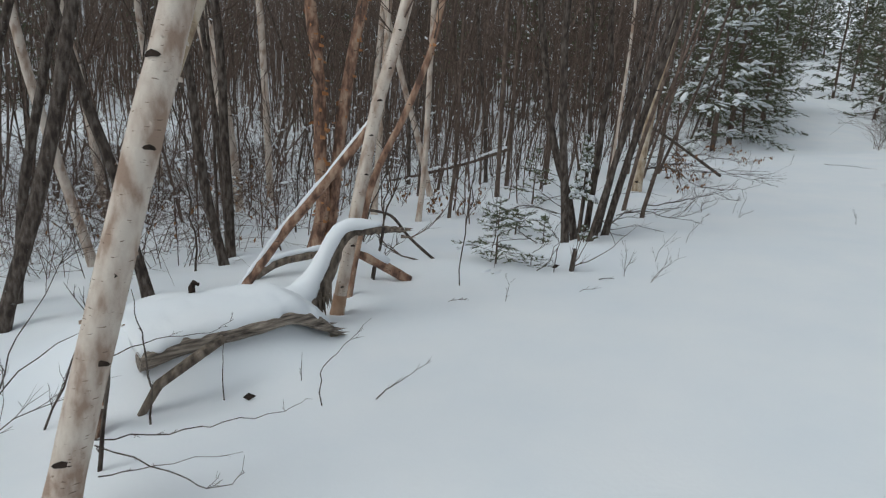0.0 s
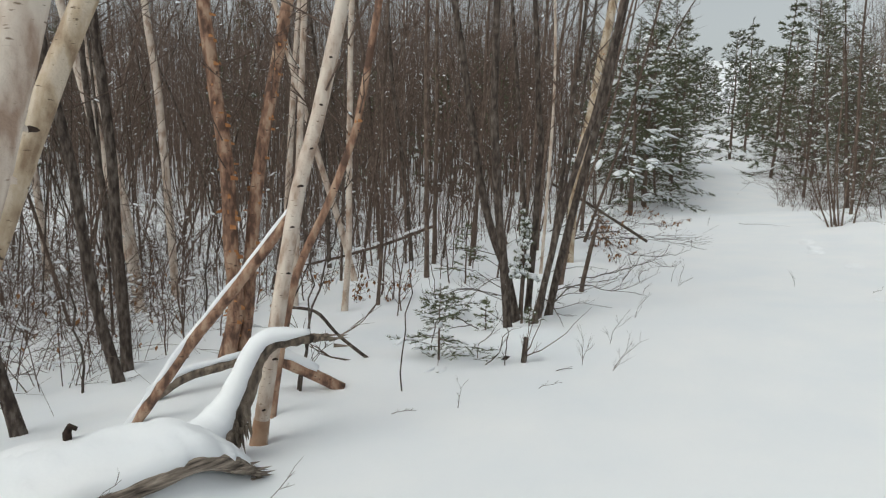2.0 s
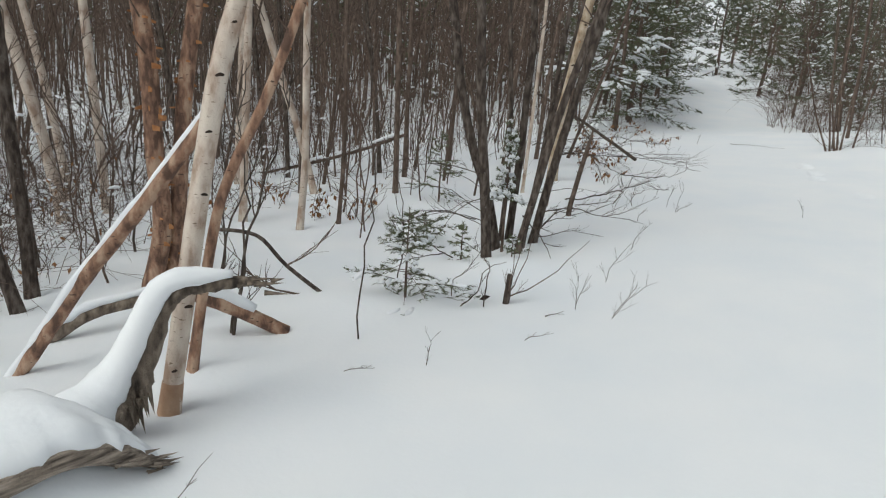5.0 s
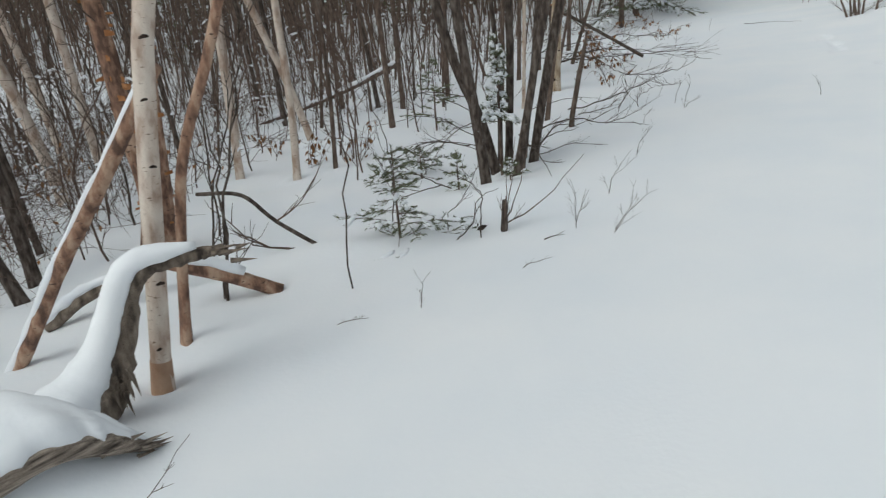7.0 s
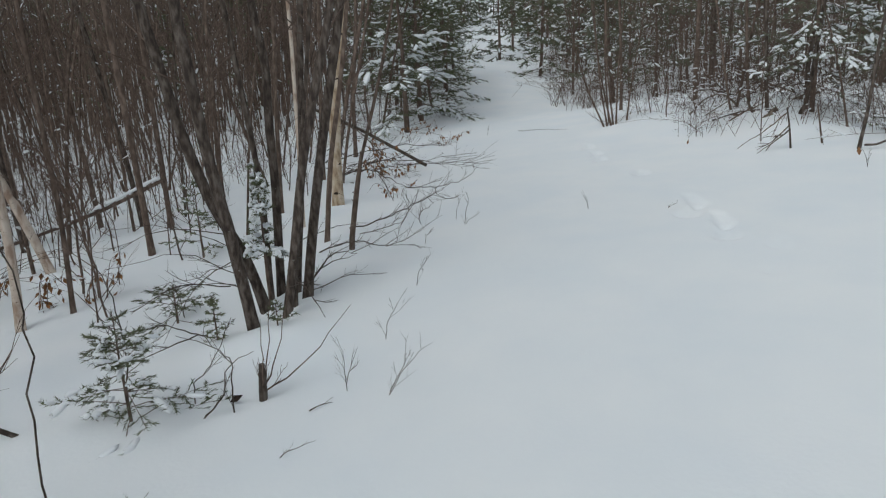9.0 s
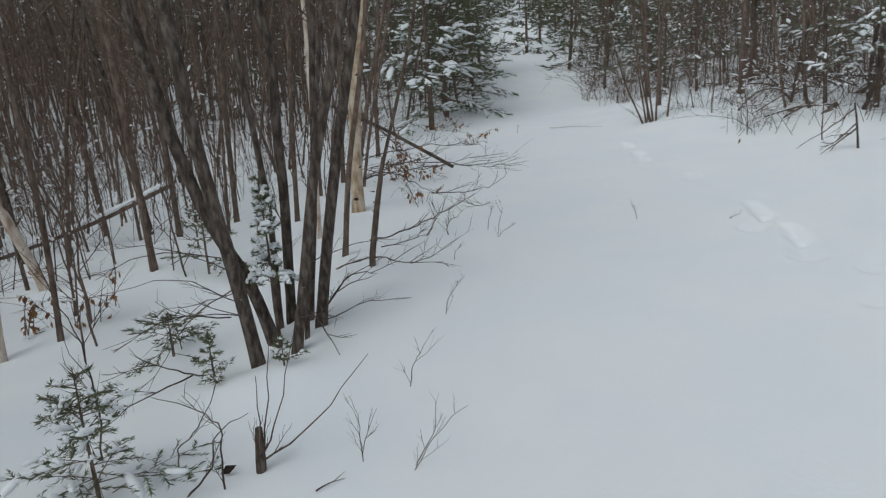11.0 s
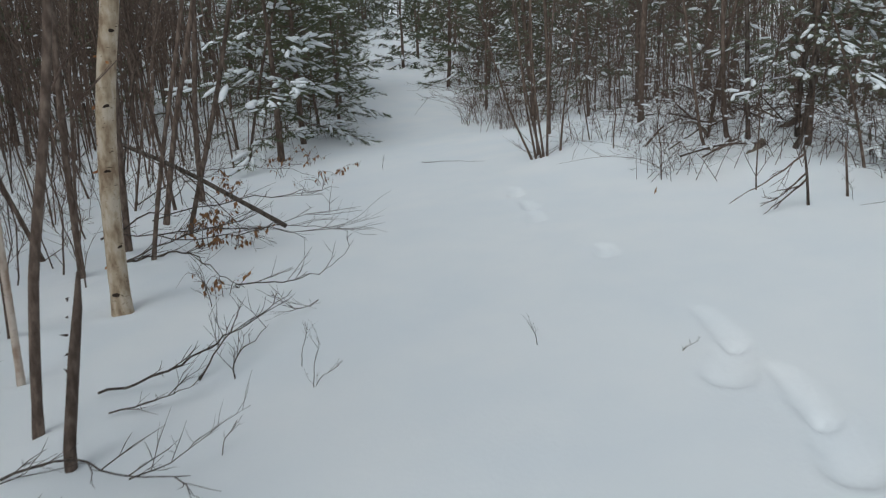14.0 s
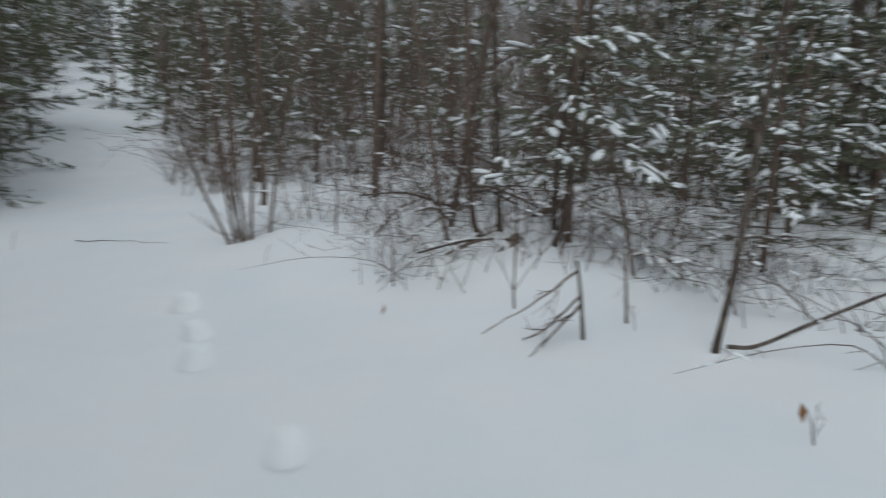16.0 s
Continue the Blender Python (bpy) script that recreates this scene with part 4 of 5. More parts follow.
twiggy("dry_weed", "pale forked dry weed standing in the snow", "plant stalk", (1.41, 5.44), [(0.0022, ((1.41, 5.44, -0.02), (1.41, 5.44, 0.10), (1.41, 5.45, 0.21), (1.38, 5.46, 0.30))), (0.0025, ((1.41, 5.44, 0.03), (1.44, 5.44, 0.12), (1.49, 5.45, 0.22)))], twigs=4, seed=19, tl=0.07)
twiggy("dry_weed", "pale branching dry weed leaning over snow", "plant stalk", (1.58, 5.28), [(0.0024, ((1.58, 5.28, -0.02), (1.66, 5.28, 0.09), (1.76, 5.28, 0.19), (1.84, 5.29, 0.22))), (0.0025, ((1.60, 5.28, 0.02), (1.68, 5.28, 0.14), (1.70, 5.28, 0.20)))], twigs=4, seed=20, tl=0.07)
twiggy("fallen_twig", "short dark twig lying on the snow", "twig", (1.25, 5.32), [(0.004, ((1.20, 5.31, 0.008), (1.26, 5.33, 0.015), (1.32, 5.34, 0.008)))], twigs=1, seed=21, tl=0.04)
twiggy("low_branches", "fine dark branches spreading over the track's edge", "branch", (2.05, 8.9),
       [(0.008, ((2.10, 9.02, 0.03), (2.34, 8.96, 0.06), (2.50, 8.94, 0.10), (2.70, 9.01, 0.14), (2.90, 9.16, 0.16), (3.10, 9.35, 0.16), (3.31, 9.56, 0.18))), (0.006, ((2.61, 8.89, 0.0), (2.74, 9.04, 0.10), (2.84, 9.15, 0.14), (2.92, 9.33, 0.20))),
        (0.005, ((2.78, 8.76, -0.02), (2.82, 8.90, 0.08), (2.95, 9.03, 0.10), (3.08, 9.23, 0.10))), (0.007, ((1.70, 8.41, 0.0), (2.02, 8.20, 0.1), (2.23, 7.95, 0.06), (2.46, 7.82, 0.06))),
        (0.005, ((2.15, 8.75, 0.02), (2.37, 8.69, 0.05), (2.49, 8.65, 0.08), (2.59, 8.68, 0.08))), (0.004, ((2.23, 7.95, 0.06), (2.4, 7.9, 0.1), (2.53, 7.97, 0.14)))], twigs=7, seed=14, tl=0.17)
twiggy("low_branches", "long fine birch branch hanging over the snow", "branch", (2.4, 10.6),
       [(0.009, ((2.28, 10.74, 0.33), (2.53, 10.60, 0.36), (2.72, 10.64, 0.34), (2.83, 10.59, 0.28), (2.95, 10.28, 0.20), (3.07, 10.01, 0.14))), (0.006, ((3.02, 10.1, 0.15), (3.28, 10.03, 0.12), (3.47, 9.93, 0.14), (3.72, 9.98, 0.16), (4.04, 10.44, 0.20))),
        (0.004, ((3.51, 9.67, 0.03), (3.34, 9.53, 0.05), (3.25, 9.72, 0.08), (3.14, 9.97, 0.12))), (0.004, ((2.84, 10.12, 0.02), (2.84, 10.42, 0.15), (2.81, 10.68, 0.28)))], twigs=7, seed=15, tl=0.2)
twiggy("low_branches", "spray of thin dark branches beside the fallen branch", "branch", (3.0, 12.4),
       [(0.010, ((2.15, 11.73, 0.30), (2.37, 11.93, 0.35), (2.74, 12.49, 0.40), (3.07, 13.47, 0.45), (3.57, 14.12, 0.42))), (0.007, ((2.6, 12.2, 0.3), (3.4, 12.1, 0.42), (4.1, 12.3, 0.35), (4.67, 12.9, 0.22))), (0.007, ((2.3, 12.3, 0.2), (2.91, 11.69, 0.20), (3.40, 11.46, 0.20), (3.86, 11.76, 0.20), (4.56, 11.76, 0.15))), (0.005, ((3.31, 11.78, 0.20), (3.79, 11.69, 0.15), (4.07, 11.45, 0.12), (4.45, 11.02, 0.06))),
        (0.006, ((2.6, 11.6, 0.3), (3.2, 11.2, 0.35), (3.8, 10.9, 0.25), (4.4, 10.95, 0.15))), (0.006, ((2.5, 12.8, 0.4), (3.1, 13.2, 0.6), (3.9, 13.3, 0.55), (4.5, 13.2, 0.35))), (0.008, ((2.3, 11.4, 0.15), (2.8, 11.3, 0.32), (3.3, 11.4, 0.34))),
        (0.005, ((3.0, 12.4, 0.45), (3.3, 12.0, 0.25), (3.5, 11.8, 0.05)))], twigs=8, seed=16, tl=0.32)

for x, y, pts, r in ((0.12, 4.98, ((0.15, 4.98, 0.55), (0.16, 4.98, 0.98), (0.12, 4.98, 1.6), (0.05, 5.0, 2.2)), 0.0052), (-0.58, 5.05, ((-0.49, 5.07, 0.58), (-0.36, 5.1, 1.0), (-0.25, 5.12, 1.5)), 0.010),
                     (-0.60, 5.08, ((-0.52, 5.08, 0.5), (-0.50, 5.05, 0.95), (-0.60, 5.05, 1.4)), 0.009), (-2.30, 5.54, ((-2.32, 5.53, 0.5), (-2.36, 5.51, 1.15), (-2.45, 5.5, 1.9)), 0.011), (-1.93, 7.2, ((-1.9, 7.2, 0.6), (-1.8, 7.2, 1.3), (-1.75, 7.2, 2.0)), 0.012),
                     (-0.9, 5.9, ((-0.8, 5.9, 0.5), (-0.62, 5.95, 0.9), (-0.4, 6.0, 1.4)), 0.009), (-1.0, 6.4, ((-0.95, 6.4, 0.6), (-0.98, 6.4, 1.2), (-0.9, 6.4, 1.9)), 0.009), (0.30, 6.0, ((0.33, 6.0, 0.4), (0.28, 6.0, 0.7), (0.18, 6.0, 0.95)), 0.005)):
    twiggy("seedling_whip", "thin dark upright whip by the fallen log", "seedling", (x, y), [(r, ((x, y, -0.05), *pts))], twigs=5, seed=int(900 + x * 50), tl=0.2, group="whips by the log")
for k, (x, y, dx, h) in enumerate(((0.28, 10.92, 0.0, 5.5), (-0.08, 11.40, -0.3, 6.0), (-0.61, 11.72, -0.2, 6.0), (-1.3, 10.9, -0.15, 6.0), (0.9, 11.3, 0.1, 5.5), (-1.9, 12.2, -0.2, 6.0), (0.2, 9.2, -0.05, 5.0), (-2.4, 9.9, -0.3, 6.0))):
    tree("hardwood_sapling", "straight dark sapling rising from open snow", "tree", [(x, y, 0), (x + dx * 0.3, y, 1.0), (x + dx, y, 2.5)], h, 0.034, 0.014, DARK if k % 2 else BROWN, 950 + k, 14, 0.9, 8, group="saplings in open snow")

# ---- dead-leaf plants ----
for k, (x, y, h, n_leaf) in enumerate(((-0.52, 8.21, 0.32, 30), (-0.19, 8.18, 0.36, 36), (3.05, 11.95, 0.50, 130), (3.35, 11.7, 0.30, 30), (-1.0, 8.9, 0.35, 24), (2.9, 10.4, 0.25, 14), (4.6, 15.8, 0.4, 40), (5.3, 16.4, 0.35, 30), (3.6, 14.6, 0.5, 50), (5.4, 15.2, 0.2, 14), (4.9, 14.6, 0.2, 10))):
    shrub("leafy_seedling", "small plant holding rusty dead leaves above snow", "shrub", 200 + k, 5, h, 0.22, (x, y), 0.004, 4, "dead-leaf plants", n_leaf)
g = Geo()
leaf(g, Vector((0, 0, 0.03)), (0.3, 0.2, 0.9), 0.085)
ob = thing("fallen_leaf", on(7.1, 10.30), "single orange-brown dead leaf on snow", "leaf")
part("blade", g, LEAF, ob)
for x, y in ((-0.75, 2.96), (0.86, 5.6)):
    g = Geo()
    leaf(g, Vector((-0.03, 0, 0.012)), (1, 0.3, 0.1), 0.07)
    ob = thing("fallen_leaf", on(x, y), "dark brown leaf lying on the snow", "leaf", "fallen leaves")
    part("blade", g, KNOT, ob)

ob = twiggy("leafy_twig", "thin bent twig holding one dark dead leaf", "twig", (7.27, 7.58), [(0.004, ((7.27, 7.58, -0.03), (7.25, 7.61, 0.12), (7.17, 7.63, 0.22)))], twigs=2, seed=17, tl=0.08)
g = Geo()
leaf(g, Vector((-0.10, 0.05, 0.21)), (0.1, 0, -1), 0.09)
part("blade", g, LEAF, ob, "dark reddish dead leaf")

# ---- young firs ----
conifer("fir_seedling", "small green fir seedling dusted with snow", (0.36, 5.62), 0.58, 0.010, 301, 0.08, 0.78, 9, 6, 0.18, 8, 0.026, 0.0026, 0.2, NEEDLE, up=0.15, pads=True, fat=1.6, thin=0.72)
conifer("fir_seedling", "young fir with thick pads of snow among alder stems", (1.16, 7.10), 1.12, 0.014, 302, 0.40, 0.22, 9, 6, 0.35, 9, 0.036, 0.0036, 0.75, NEEDLE, pads=True, fat=1.7)
conifer("fir_seedling", "low spreading fir bough poking out of snow", (0.50, 7.30), 0.28, 0.010, 303, 0.15, 1.7, 4, 4, 0.12, 9, 0.034, 0.0034, 0.25, NEEDLE, up=0.4, pads=True)
conifer("fir_seedling", "tiny fir seedling half buried in snow", (0.78, 6.62), 0.30, 0.008, 304, 0.15, 0.50, 5, 4, 0.10, 7, 0.028, 0.0032, 0.2, NEEDLE, up=0.5, pads=True)
conifer("fir_seedling", "snow-covered fir seedling behind the clump", (0.68, 8.83), 0.75, 0.012, 305, 0.15, 0.50, 6, 5, 0.2, 8, 0.034, 0.0036, 0.35, NEEDLE, up=0.4, pads=True)
conifer("fir_seedling", "tiny fir tip at the alder foot with snow lumps", (1.16, 6.52), 0.16, 0.006, 306, 0.1, 0.9, 3, 5, 0.1, 6, 0.028, 0.003, 0.5, NEEDLE, up=0.4, pads=True)

# ---- low brush behind the dark stems ----
for k, (x, y, h) in enumerate(((-2.9, 6.7, 0.6), (-2.6, 7.3, 0.7), (-3.3, 7.5, 0.7), (-3.7, 6.5, 0.6), (-2.0, 7.7, 0.6), (-3.1, 8.3, 0.8), (-4.3, 7.3, 0.8), (-1.5, 8.6, 0.6))):
    shrub("low_brush", "low snowy tangle of fine brown twigs", "shrub", 580 + k, 15, h, 0.95, (x, y), 0.0042, 6, "low brush", 14)

# ---- the snow sheet ----
xs = np.unique(np.round(np.concatenate([np.arange(-5, -2.2, 0.1), np.arange(-2.2, 0.2, 0.05), np.arange(0.2, 4.1, 0.1), np.arange(4.1, 6.6, 0.035), np.arange(6.5, 12.01, 0.1), 12 + np.geomspace(0.15, 420, 60), -5 - np.geomspace(0.15, 420, 60)]), 4))
ys = np.unique(np.round(np.concatenate([np.arange(-2, 2.4, 0.1), np.arange(2.4, 4.4, 0.05), np.arange(4.4, 5.5, 0.1), np.arange(5.5, 12.0, 0.045), np.arange(12.0, 20.01, 0.15), 20 + np.geomspace(0.2, 420, 60), -2 - np.geomspace(0.2, 420, 45)]), 4))
nx = len(xs)
snow_verts = [(x, y, ground(x, y, True)) for y in ys for x in xs]
snow_faces = [(j * nx + i, j * nx + i + 1, (j + 1) * nx + i + 1, (j + 1) * nx + i) for j in range(len(ys) - 1) for i in range(nx - 1)]
g = Geo()
g.v, g.f = [Vector(v) for v in snow_verts], snow_faces
tagged(part("ground", g, SNOW), "smooth untrodden snow over the track and woodland floor", "snow", kind="structure")

# ---- conifers along the track ----
conifer("pine_tree", "young pine with boughs bowed by heavy snow", (4.95, 17.2), 4.3, 0.065, 401, 0.14, 0.40, 11, 5, 0.26, 14, 0.10, 0.008, 0.72, NEEDLE, fat=1.1, up=0.45, taper=0.5, thin=0.7, dead=14)
conifer("pine_tree", "young pine thickly dusted with snow", (5.75, 18.8), 4.8, 0.065, 402, 0.10, 0.36, 13, 5, 0.18, 12, 0.10, 0.008, 0.42, NEEDLE, up=0.5, thin=0.7, taper=0.5, fat=0.8, dead=14)
conifer("spruce_tree", "dark spruce loaded with drooping snow pads", (9.20, 10.25), 4.4, 0.038, 403, 0.10, 0.30, 16, 5, 0.38, 11, 0.060, 0.006, 0.6, FROST, fat=1.0, thin=0.58, dead=20)
conifer("spruce_tree", "small spruce with snow-bent lower boughs", (10.4, 9.0), 3.2, 0.032, 404, 0.08, 0.32, 13, 5, 0.42, 10, 0.060, 0.006, 0.6, FROST, fat=1.0, thin=0.62, dead=16)
conifer("spruce_tree", "spruce with white snow on every bough", (11.9, 9.3), 4.0, 0.042, 405, 0.06, 0.32, 15, 5, 0.38, 10, 0.06, 0.006, 0.5, FROST, fat=0.95, thin=0.65, dead=16)
pines = [conifer("pine_tree", "slender pine with sparse frosted needles", (11.0, 20.7), 7.0, 0.042, 410, 0.09, 0.19, 19, 5, -0.05, 8, 0.10, 0.007, 0.2, FROST, group="pines", up=0.7, dead=60, taper=0.4, thin=0.7),
         conifer("pine_tree", "slender pine with sparse frosted needles", (13.0, 17.5), 6.0, 0.036, 411, 0.08, 0.21, 17, 5, 0.02, 8, 0.10, 0.007, 0.22, FROST, group="pines", up=0.7, dead=60, taper=0.4, thin=0.7),
         conifer("pine_tree", "bushy green pine flecked with snow", (7.3, 21.3), 4.6, 0.042, 412, 0.05, 0.30, 13, 5, 0.05, 9, 0.09, 0.008, 0.30, NEEDLE, group="pines", up=0.6, taper=0.5, thin=0.7, dead=30),
         conifer("spruce_tree", "narrow dark spruce flecked with snow", (15.0, 14.0), 5.5, 0.06, 414, 0.05, 0.21, 15, 6, 0.24, 7, 0.07, 0.008, 0.30, FROST, group="pines", dead=8)]
far_pines = [conifer("pine_tree", "distant pine frosted with snow", (12.6, 30.0), 5.2, 0.06, 420, 0.04, 0.27, 13, 5, -0.12, 5, 0.17, 0.020, 0.22, FROST, group="pines", up=0.8, taper=0.5),
             conifer("pine_tree", "distant green pine flecked with snow", (9.4, 30.0), 4.4, 0.06, 421, 0.04, 0.30, 12, 5, -0.10, 5, 0.17, 0.020, 0.22, NEEDLE, group="pines", up=0.8, taper=0.5),
             conifer("spruce_tree", "distant dark spruce flecked with snow", (14.5, 33.0), 6.0, 0.06, 422, 0.04, 0.22, 14, 5, 0.15, 5, 0.15, 0.018, 0.25, NEEDLE, group="pines")]
prng = random.Random(77)


def plant(kinds, count, place, scale, gap, taken, tries=12):
    """Copies of a few kinds set about where place() says, none closer than gap."""
    for _ in range(count):
        for _ in range(tries):
            x, y = place()
            if all((x - u) ** 2 + (y - w) ** 2 > gap * gap for u, w in taken):
                taken.append((x, y))
                kind = prng.choice(kinds)
                s = prng.uniform(*scale)
                c = copy_thing(kind, pose(x, y, ground(x, y) - 0.01, prng.uniform(-5, 5), prng.uniform(-5, 5), prng.uniform(0, 360)))
                c.scale = (s, s, s)
                break


def beside(line, sign, y0, y1, near, far, power=1.6):
    y = prng.uniform(y0, y1)
    return edge(line, y) + sign * (near + (far - near) * prng.random() ** power), y


taken = [(x, y) for x, y, _ in WELLS] + [(4.95, 17.4), (5.75, 18.6), (9.20, 10.25), (10.4, 9.0), (11.9, 9.3), (11.0, 20.7), (13.0, 17.5), (7.3, 21.3), (11.6, 23.6), (15.0, 14.0)]
plant(pines, 24, lambda: beside(RIGHT_EDGE, 1, 14.5, 27, 1.6, 12), (0.7, 1.1), 0.9, taken)
plant(pines, 13, lambda: beside(RIGHT_EDGE, 1, 4, 15, 5.5, 12), (0.7, 1.05), 1.1, taken)
plant(pines, 8, lambda: beside(LEFT_EDGE, -1, 18, 25, 0.4, 3), (0.7, 1.0), 0.9, taken)
plant(far_pines, 31, lambda: beside(RIGHT_EDGE, 1, 24, 52, 0.4, 16), (0.7, 1.1), 0.9, taken)
plant(far_pines, 29, lambda: beside(LEFT_EDGE, -1, 23, 52, 0.2, 12), (0.7, 1.1), 0.9, taken)
plant(far_pines, 14, lambda: (prng.uniform(-20, 1), prng.uniform(20, 36)), (0.8, 1.3), 1.4, taken)
plant(far_pines, 14, lambda: beside(RIGHT_EDGE, 1, -4, 24, 12, 22), (0.8, 1.2), 1.4, taken)
plant(far_pines, 12, lambda: (prng.uniform(12.5, 19), prng.uniform(5, 13)), (0.8, 1.1), 1.1, taken)
plant(far_pines, 34, lambda: (prng.uniform(13, 30), 44 + prng.uniform(0, 12)), (0.55, 0.85), 1.0, taken)

# ---- the thicket across the track ----
for k, (pts, r, h, bark) in enumerate((
        (((8.82, 10.72, 0), (8.79, 10.74, 1.44), (8.75, 10.79, 2.54)), 0.028, 6.5, DARK), (((9.31, 10.48, 0), (9.31, 10.48, 1.42), (9.36, 10.42, 2.20)), 0.03, 7.0, DARK),
        (((8.59, 10.75, 0), (8.55, 10.80, 1.0), (8.50, 10.83, 1.73)), 0.028, 6.0, BROWN), (((8.97, 10.22, 0), (9.05, 10.2, 1.0), (9.2, 10.2, 2.0)), 0.03, 6.0, DARK),
        (((8.01, 8.36, 0), (8.03, 8.30, 1.00), (8.05, 8.26, 1.64), (8.09, 8.22, 2.18)), 0.022, 5.5, DARK), (((16.1, 9.95, 0), (16.09, 10.0, 2.06), (16.07, 10.05, 3.7)), 0.11, 8.0, DARK),
        (((14.9, 19.6, 0), (14.9, 19.6, 2.0), (14.92, 19.6, 4.5)), 0.08, 8.0, DARK), (((9.6, 13.4, 0), (9.6, 13.4, 1.5), (9.65, 13.4, 3.0)), 0.05, 7.0, BROWN),
        (((8.75, 14.6, 0), (8.75, 14.6, 1.5), (8.7, 14.6, 3.0)), 0.035, 6.0, BROWN), (((8.4, 10.85, 0), (8.3, 10.9, 0.9), (8.15, 11.0, 2.0)), 0.02, 4.5, BROWN))):
    tree("hardwood_tree", "dark slim trunk in the thicket with clinging snow", "tree", pts, h, r, r * 0.4, bark, 500 + k, 16, 1.0, 9, group="thicket trunks", flecks=0.45)
for k, (dx, dy, tx, ty, h) in enumerate(((0.0, 0.0, -0.25, 0.15, 2.6), (0.06, 0.03, 0.05, 0.2, 2.8), (-0.05, 0.05, -0.15, 0.1, 2.3), (0.10, 0.0, 0.30, 0.1, 2.4), (0.02, 0.1, 0.15, 0.2, 2.9), (0.35, 0.05, 0.5, 0.15, 2.0), (-0.10, 0.08, -0.55, 0.1, 1.9))):
    tree("hardwood_sapling", "thin reddish-brown sapling stem in a clump by the track", "tree", [(7.55 + dx, 13.0 + dy, 0), (7.55 + dx + tx * 0.45, 13.05 + dy + ty, h * 0.45 + 0.4), (7.55 + dx + tx, 13.05 + dy + ty * 1.5, h + 0.4)], h + 0.6, 0.019, 0.006, BROWN, 520 + k, 12, 0.6, 7, group="sapling clump", limb_r=0.004, start=0.25)
shrub("brush", "tangle of fine bare brown twigs over snow", "shrub", 540, 22, 0.7, 0.8, (7.8, 11.0), 0.0032, 7, "brush")
shrub("brush", "tangle of fine bare brown twigs over snow", "shrub", 541, 26, 0.9, 0.9, (8.3, 11.3), 0.0035, 7, "brush")
shrub("brush", "tangle of fine bare twigs with snow clumps", "shrub", 542, 18, 0.9, 0.9, (8.9, 11.0), 0.005, 5, "brush")
shrub("brush", "tangle of fine bare twigs with snow clumps", "shrub", 543, 16, 0.9, 0.9, (9.3, 9.9), 0.0045, 5, "brush")
shrub("brush", "fine brown twigs leaning over the track's edge", "shrub", 544, 26, 1.1, 0.9, (9.2, 16.6), 0.006, 5, "brush")
shrub("brush", "fine brown twigs leaning over the track's edge", "shrub", 545, 26, 1.1, 0.9, (9.6, 18.6), 0.006, 5, "brush")
shrub("brush", "low spreading twigs beside a thin trunk", "shrub", 546, 12, 0.5, 1.0, (8.7, 7.9), 0.005, 5, "brush")
for k, (x, y, st, h) in enumerate(((8.05, 10.55, 10, 0.6), (9.5, 9.35, 24, 1.0), (10.1, 8.7, 24, 1.0), (8.85, 10.1, 22, 0.9), (9.2, 8.9, 14, 0.6), (10.6, 10.2, 26, 1.2), (8.5, 12.3, 22, 1.0), (9.8, 12.0, 26, 1.2))):
    shrub("brush", "snowy tangle of thin arching brown twigs", "shrub", 550 + k, st, h, 0.85, (x, y), 0.0042, 6, "brush")
downed("rotten_log", "broken log with thick snow in the brush pile", [(8.25, 11.55, 0.55), (8.6, 11.5, 0.75), (9.05, 11.45, 1.0)], 0.07, 0.05, WOOD, 0.06, 27)
downed("rotten_log", "short snow-capped log end by the thicket", [(8.25, 10.55, 0.45), (8.5, 10.5, 0.68), (8.75, 10.45, 0.84)], 0.05, 0.045, WOOD, 0.04, 28)
downed("rotten_log", "snow-capped log leaning in the thicket", [(9.0, 10.9, 0.6), (9.35, 10.8, 0.9), (9.8, 10.7, 1.05)], 0.05, 0.045, WOOD, 0.05, 29)
bq = random.Random(33)
for k in range(20):
    x, y = bq.uniform(8.0, 9.7), bq.uniform(10.3, 11.8)
    a, ln, z = bq.uniform(-3.1, 3.1), bq.uniform(0.4, 0.9), bq.uniform(0.05, 0.45)
    p = on(x, y, z * 0.3)
    e = Vector((math.cos(a) * ln, math.sin(a) * ln, bq.uniform(-0.05, 0.45)))
    downed("dead_branch", "bare dead branch with snow along it in the brush pile", [p, p + e * 0.5 + Vector((0, 0, bq.uniform(0, 0.08))), p + e], bq.uniform(0.008, 0.018), 0.006, (DARK, BROWN, WOOD)[k % 3], bq.choice((0.0, 0.0, 0.012)), 340 + k,
           [([p + e * 0.4, p + e * 0.7 + Vector((0.1, -0.1, 0.15)), p + e * 0.9 + Vector((0.15, -0.2, 0.35))], 0.006)])
downed("fallen_branch", "dead forked branch resting its tips on snow", [(7.70, 9.05, 0.36), (7.68, 9.08, 0.72), (7.64, 9.1, 0.98)], 0.013, 0.009, DARK, 0.0, 30,
       [([(7.64, 9.09, 0.92), (7.50, 9.35, 0.66), (7.36, 9.55, 0.50)], 0.009), ([(7.67, 9.08, 0.76), (7.55, 9.2, 0.58), (7.43, 9.33, 0.46)], 0.009), ([(7.67, 9.08, 0.70), (7.45, 9.12, 0.55), (7.24, 9.14, 0.44)], 0.010)])
downed("fallen_branch", "thin dead stick standing in snow", [(8.17, 9.03, 0.44), (8.08, 9.0, 0.7), (7.98, 8.97, 1.0)], 0.012, 0.008, BROWN, 0.0, 31)
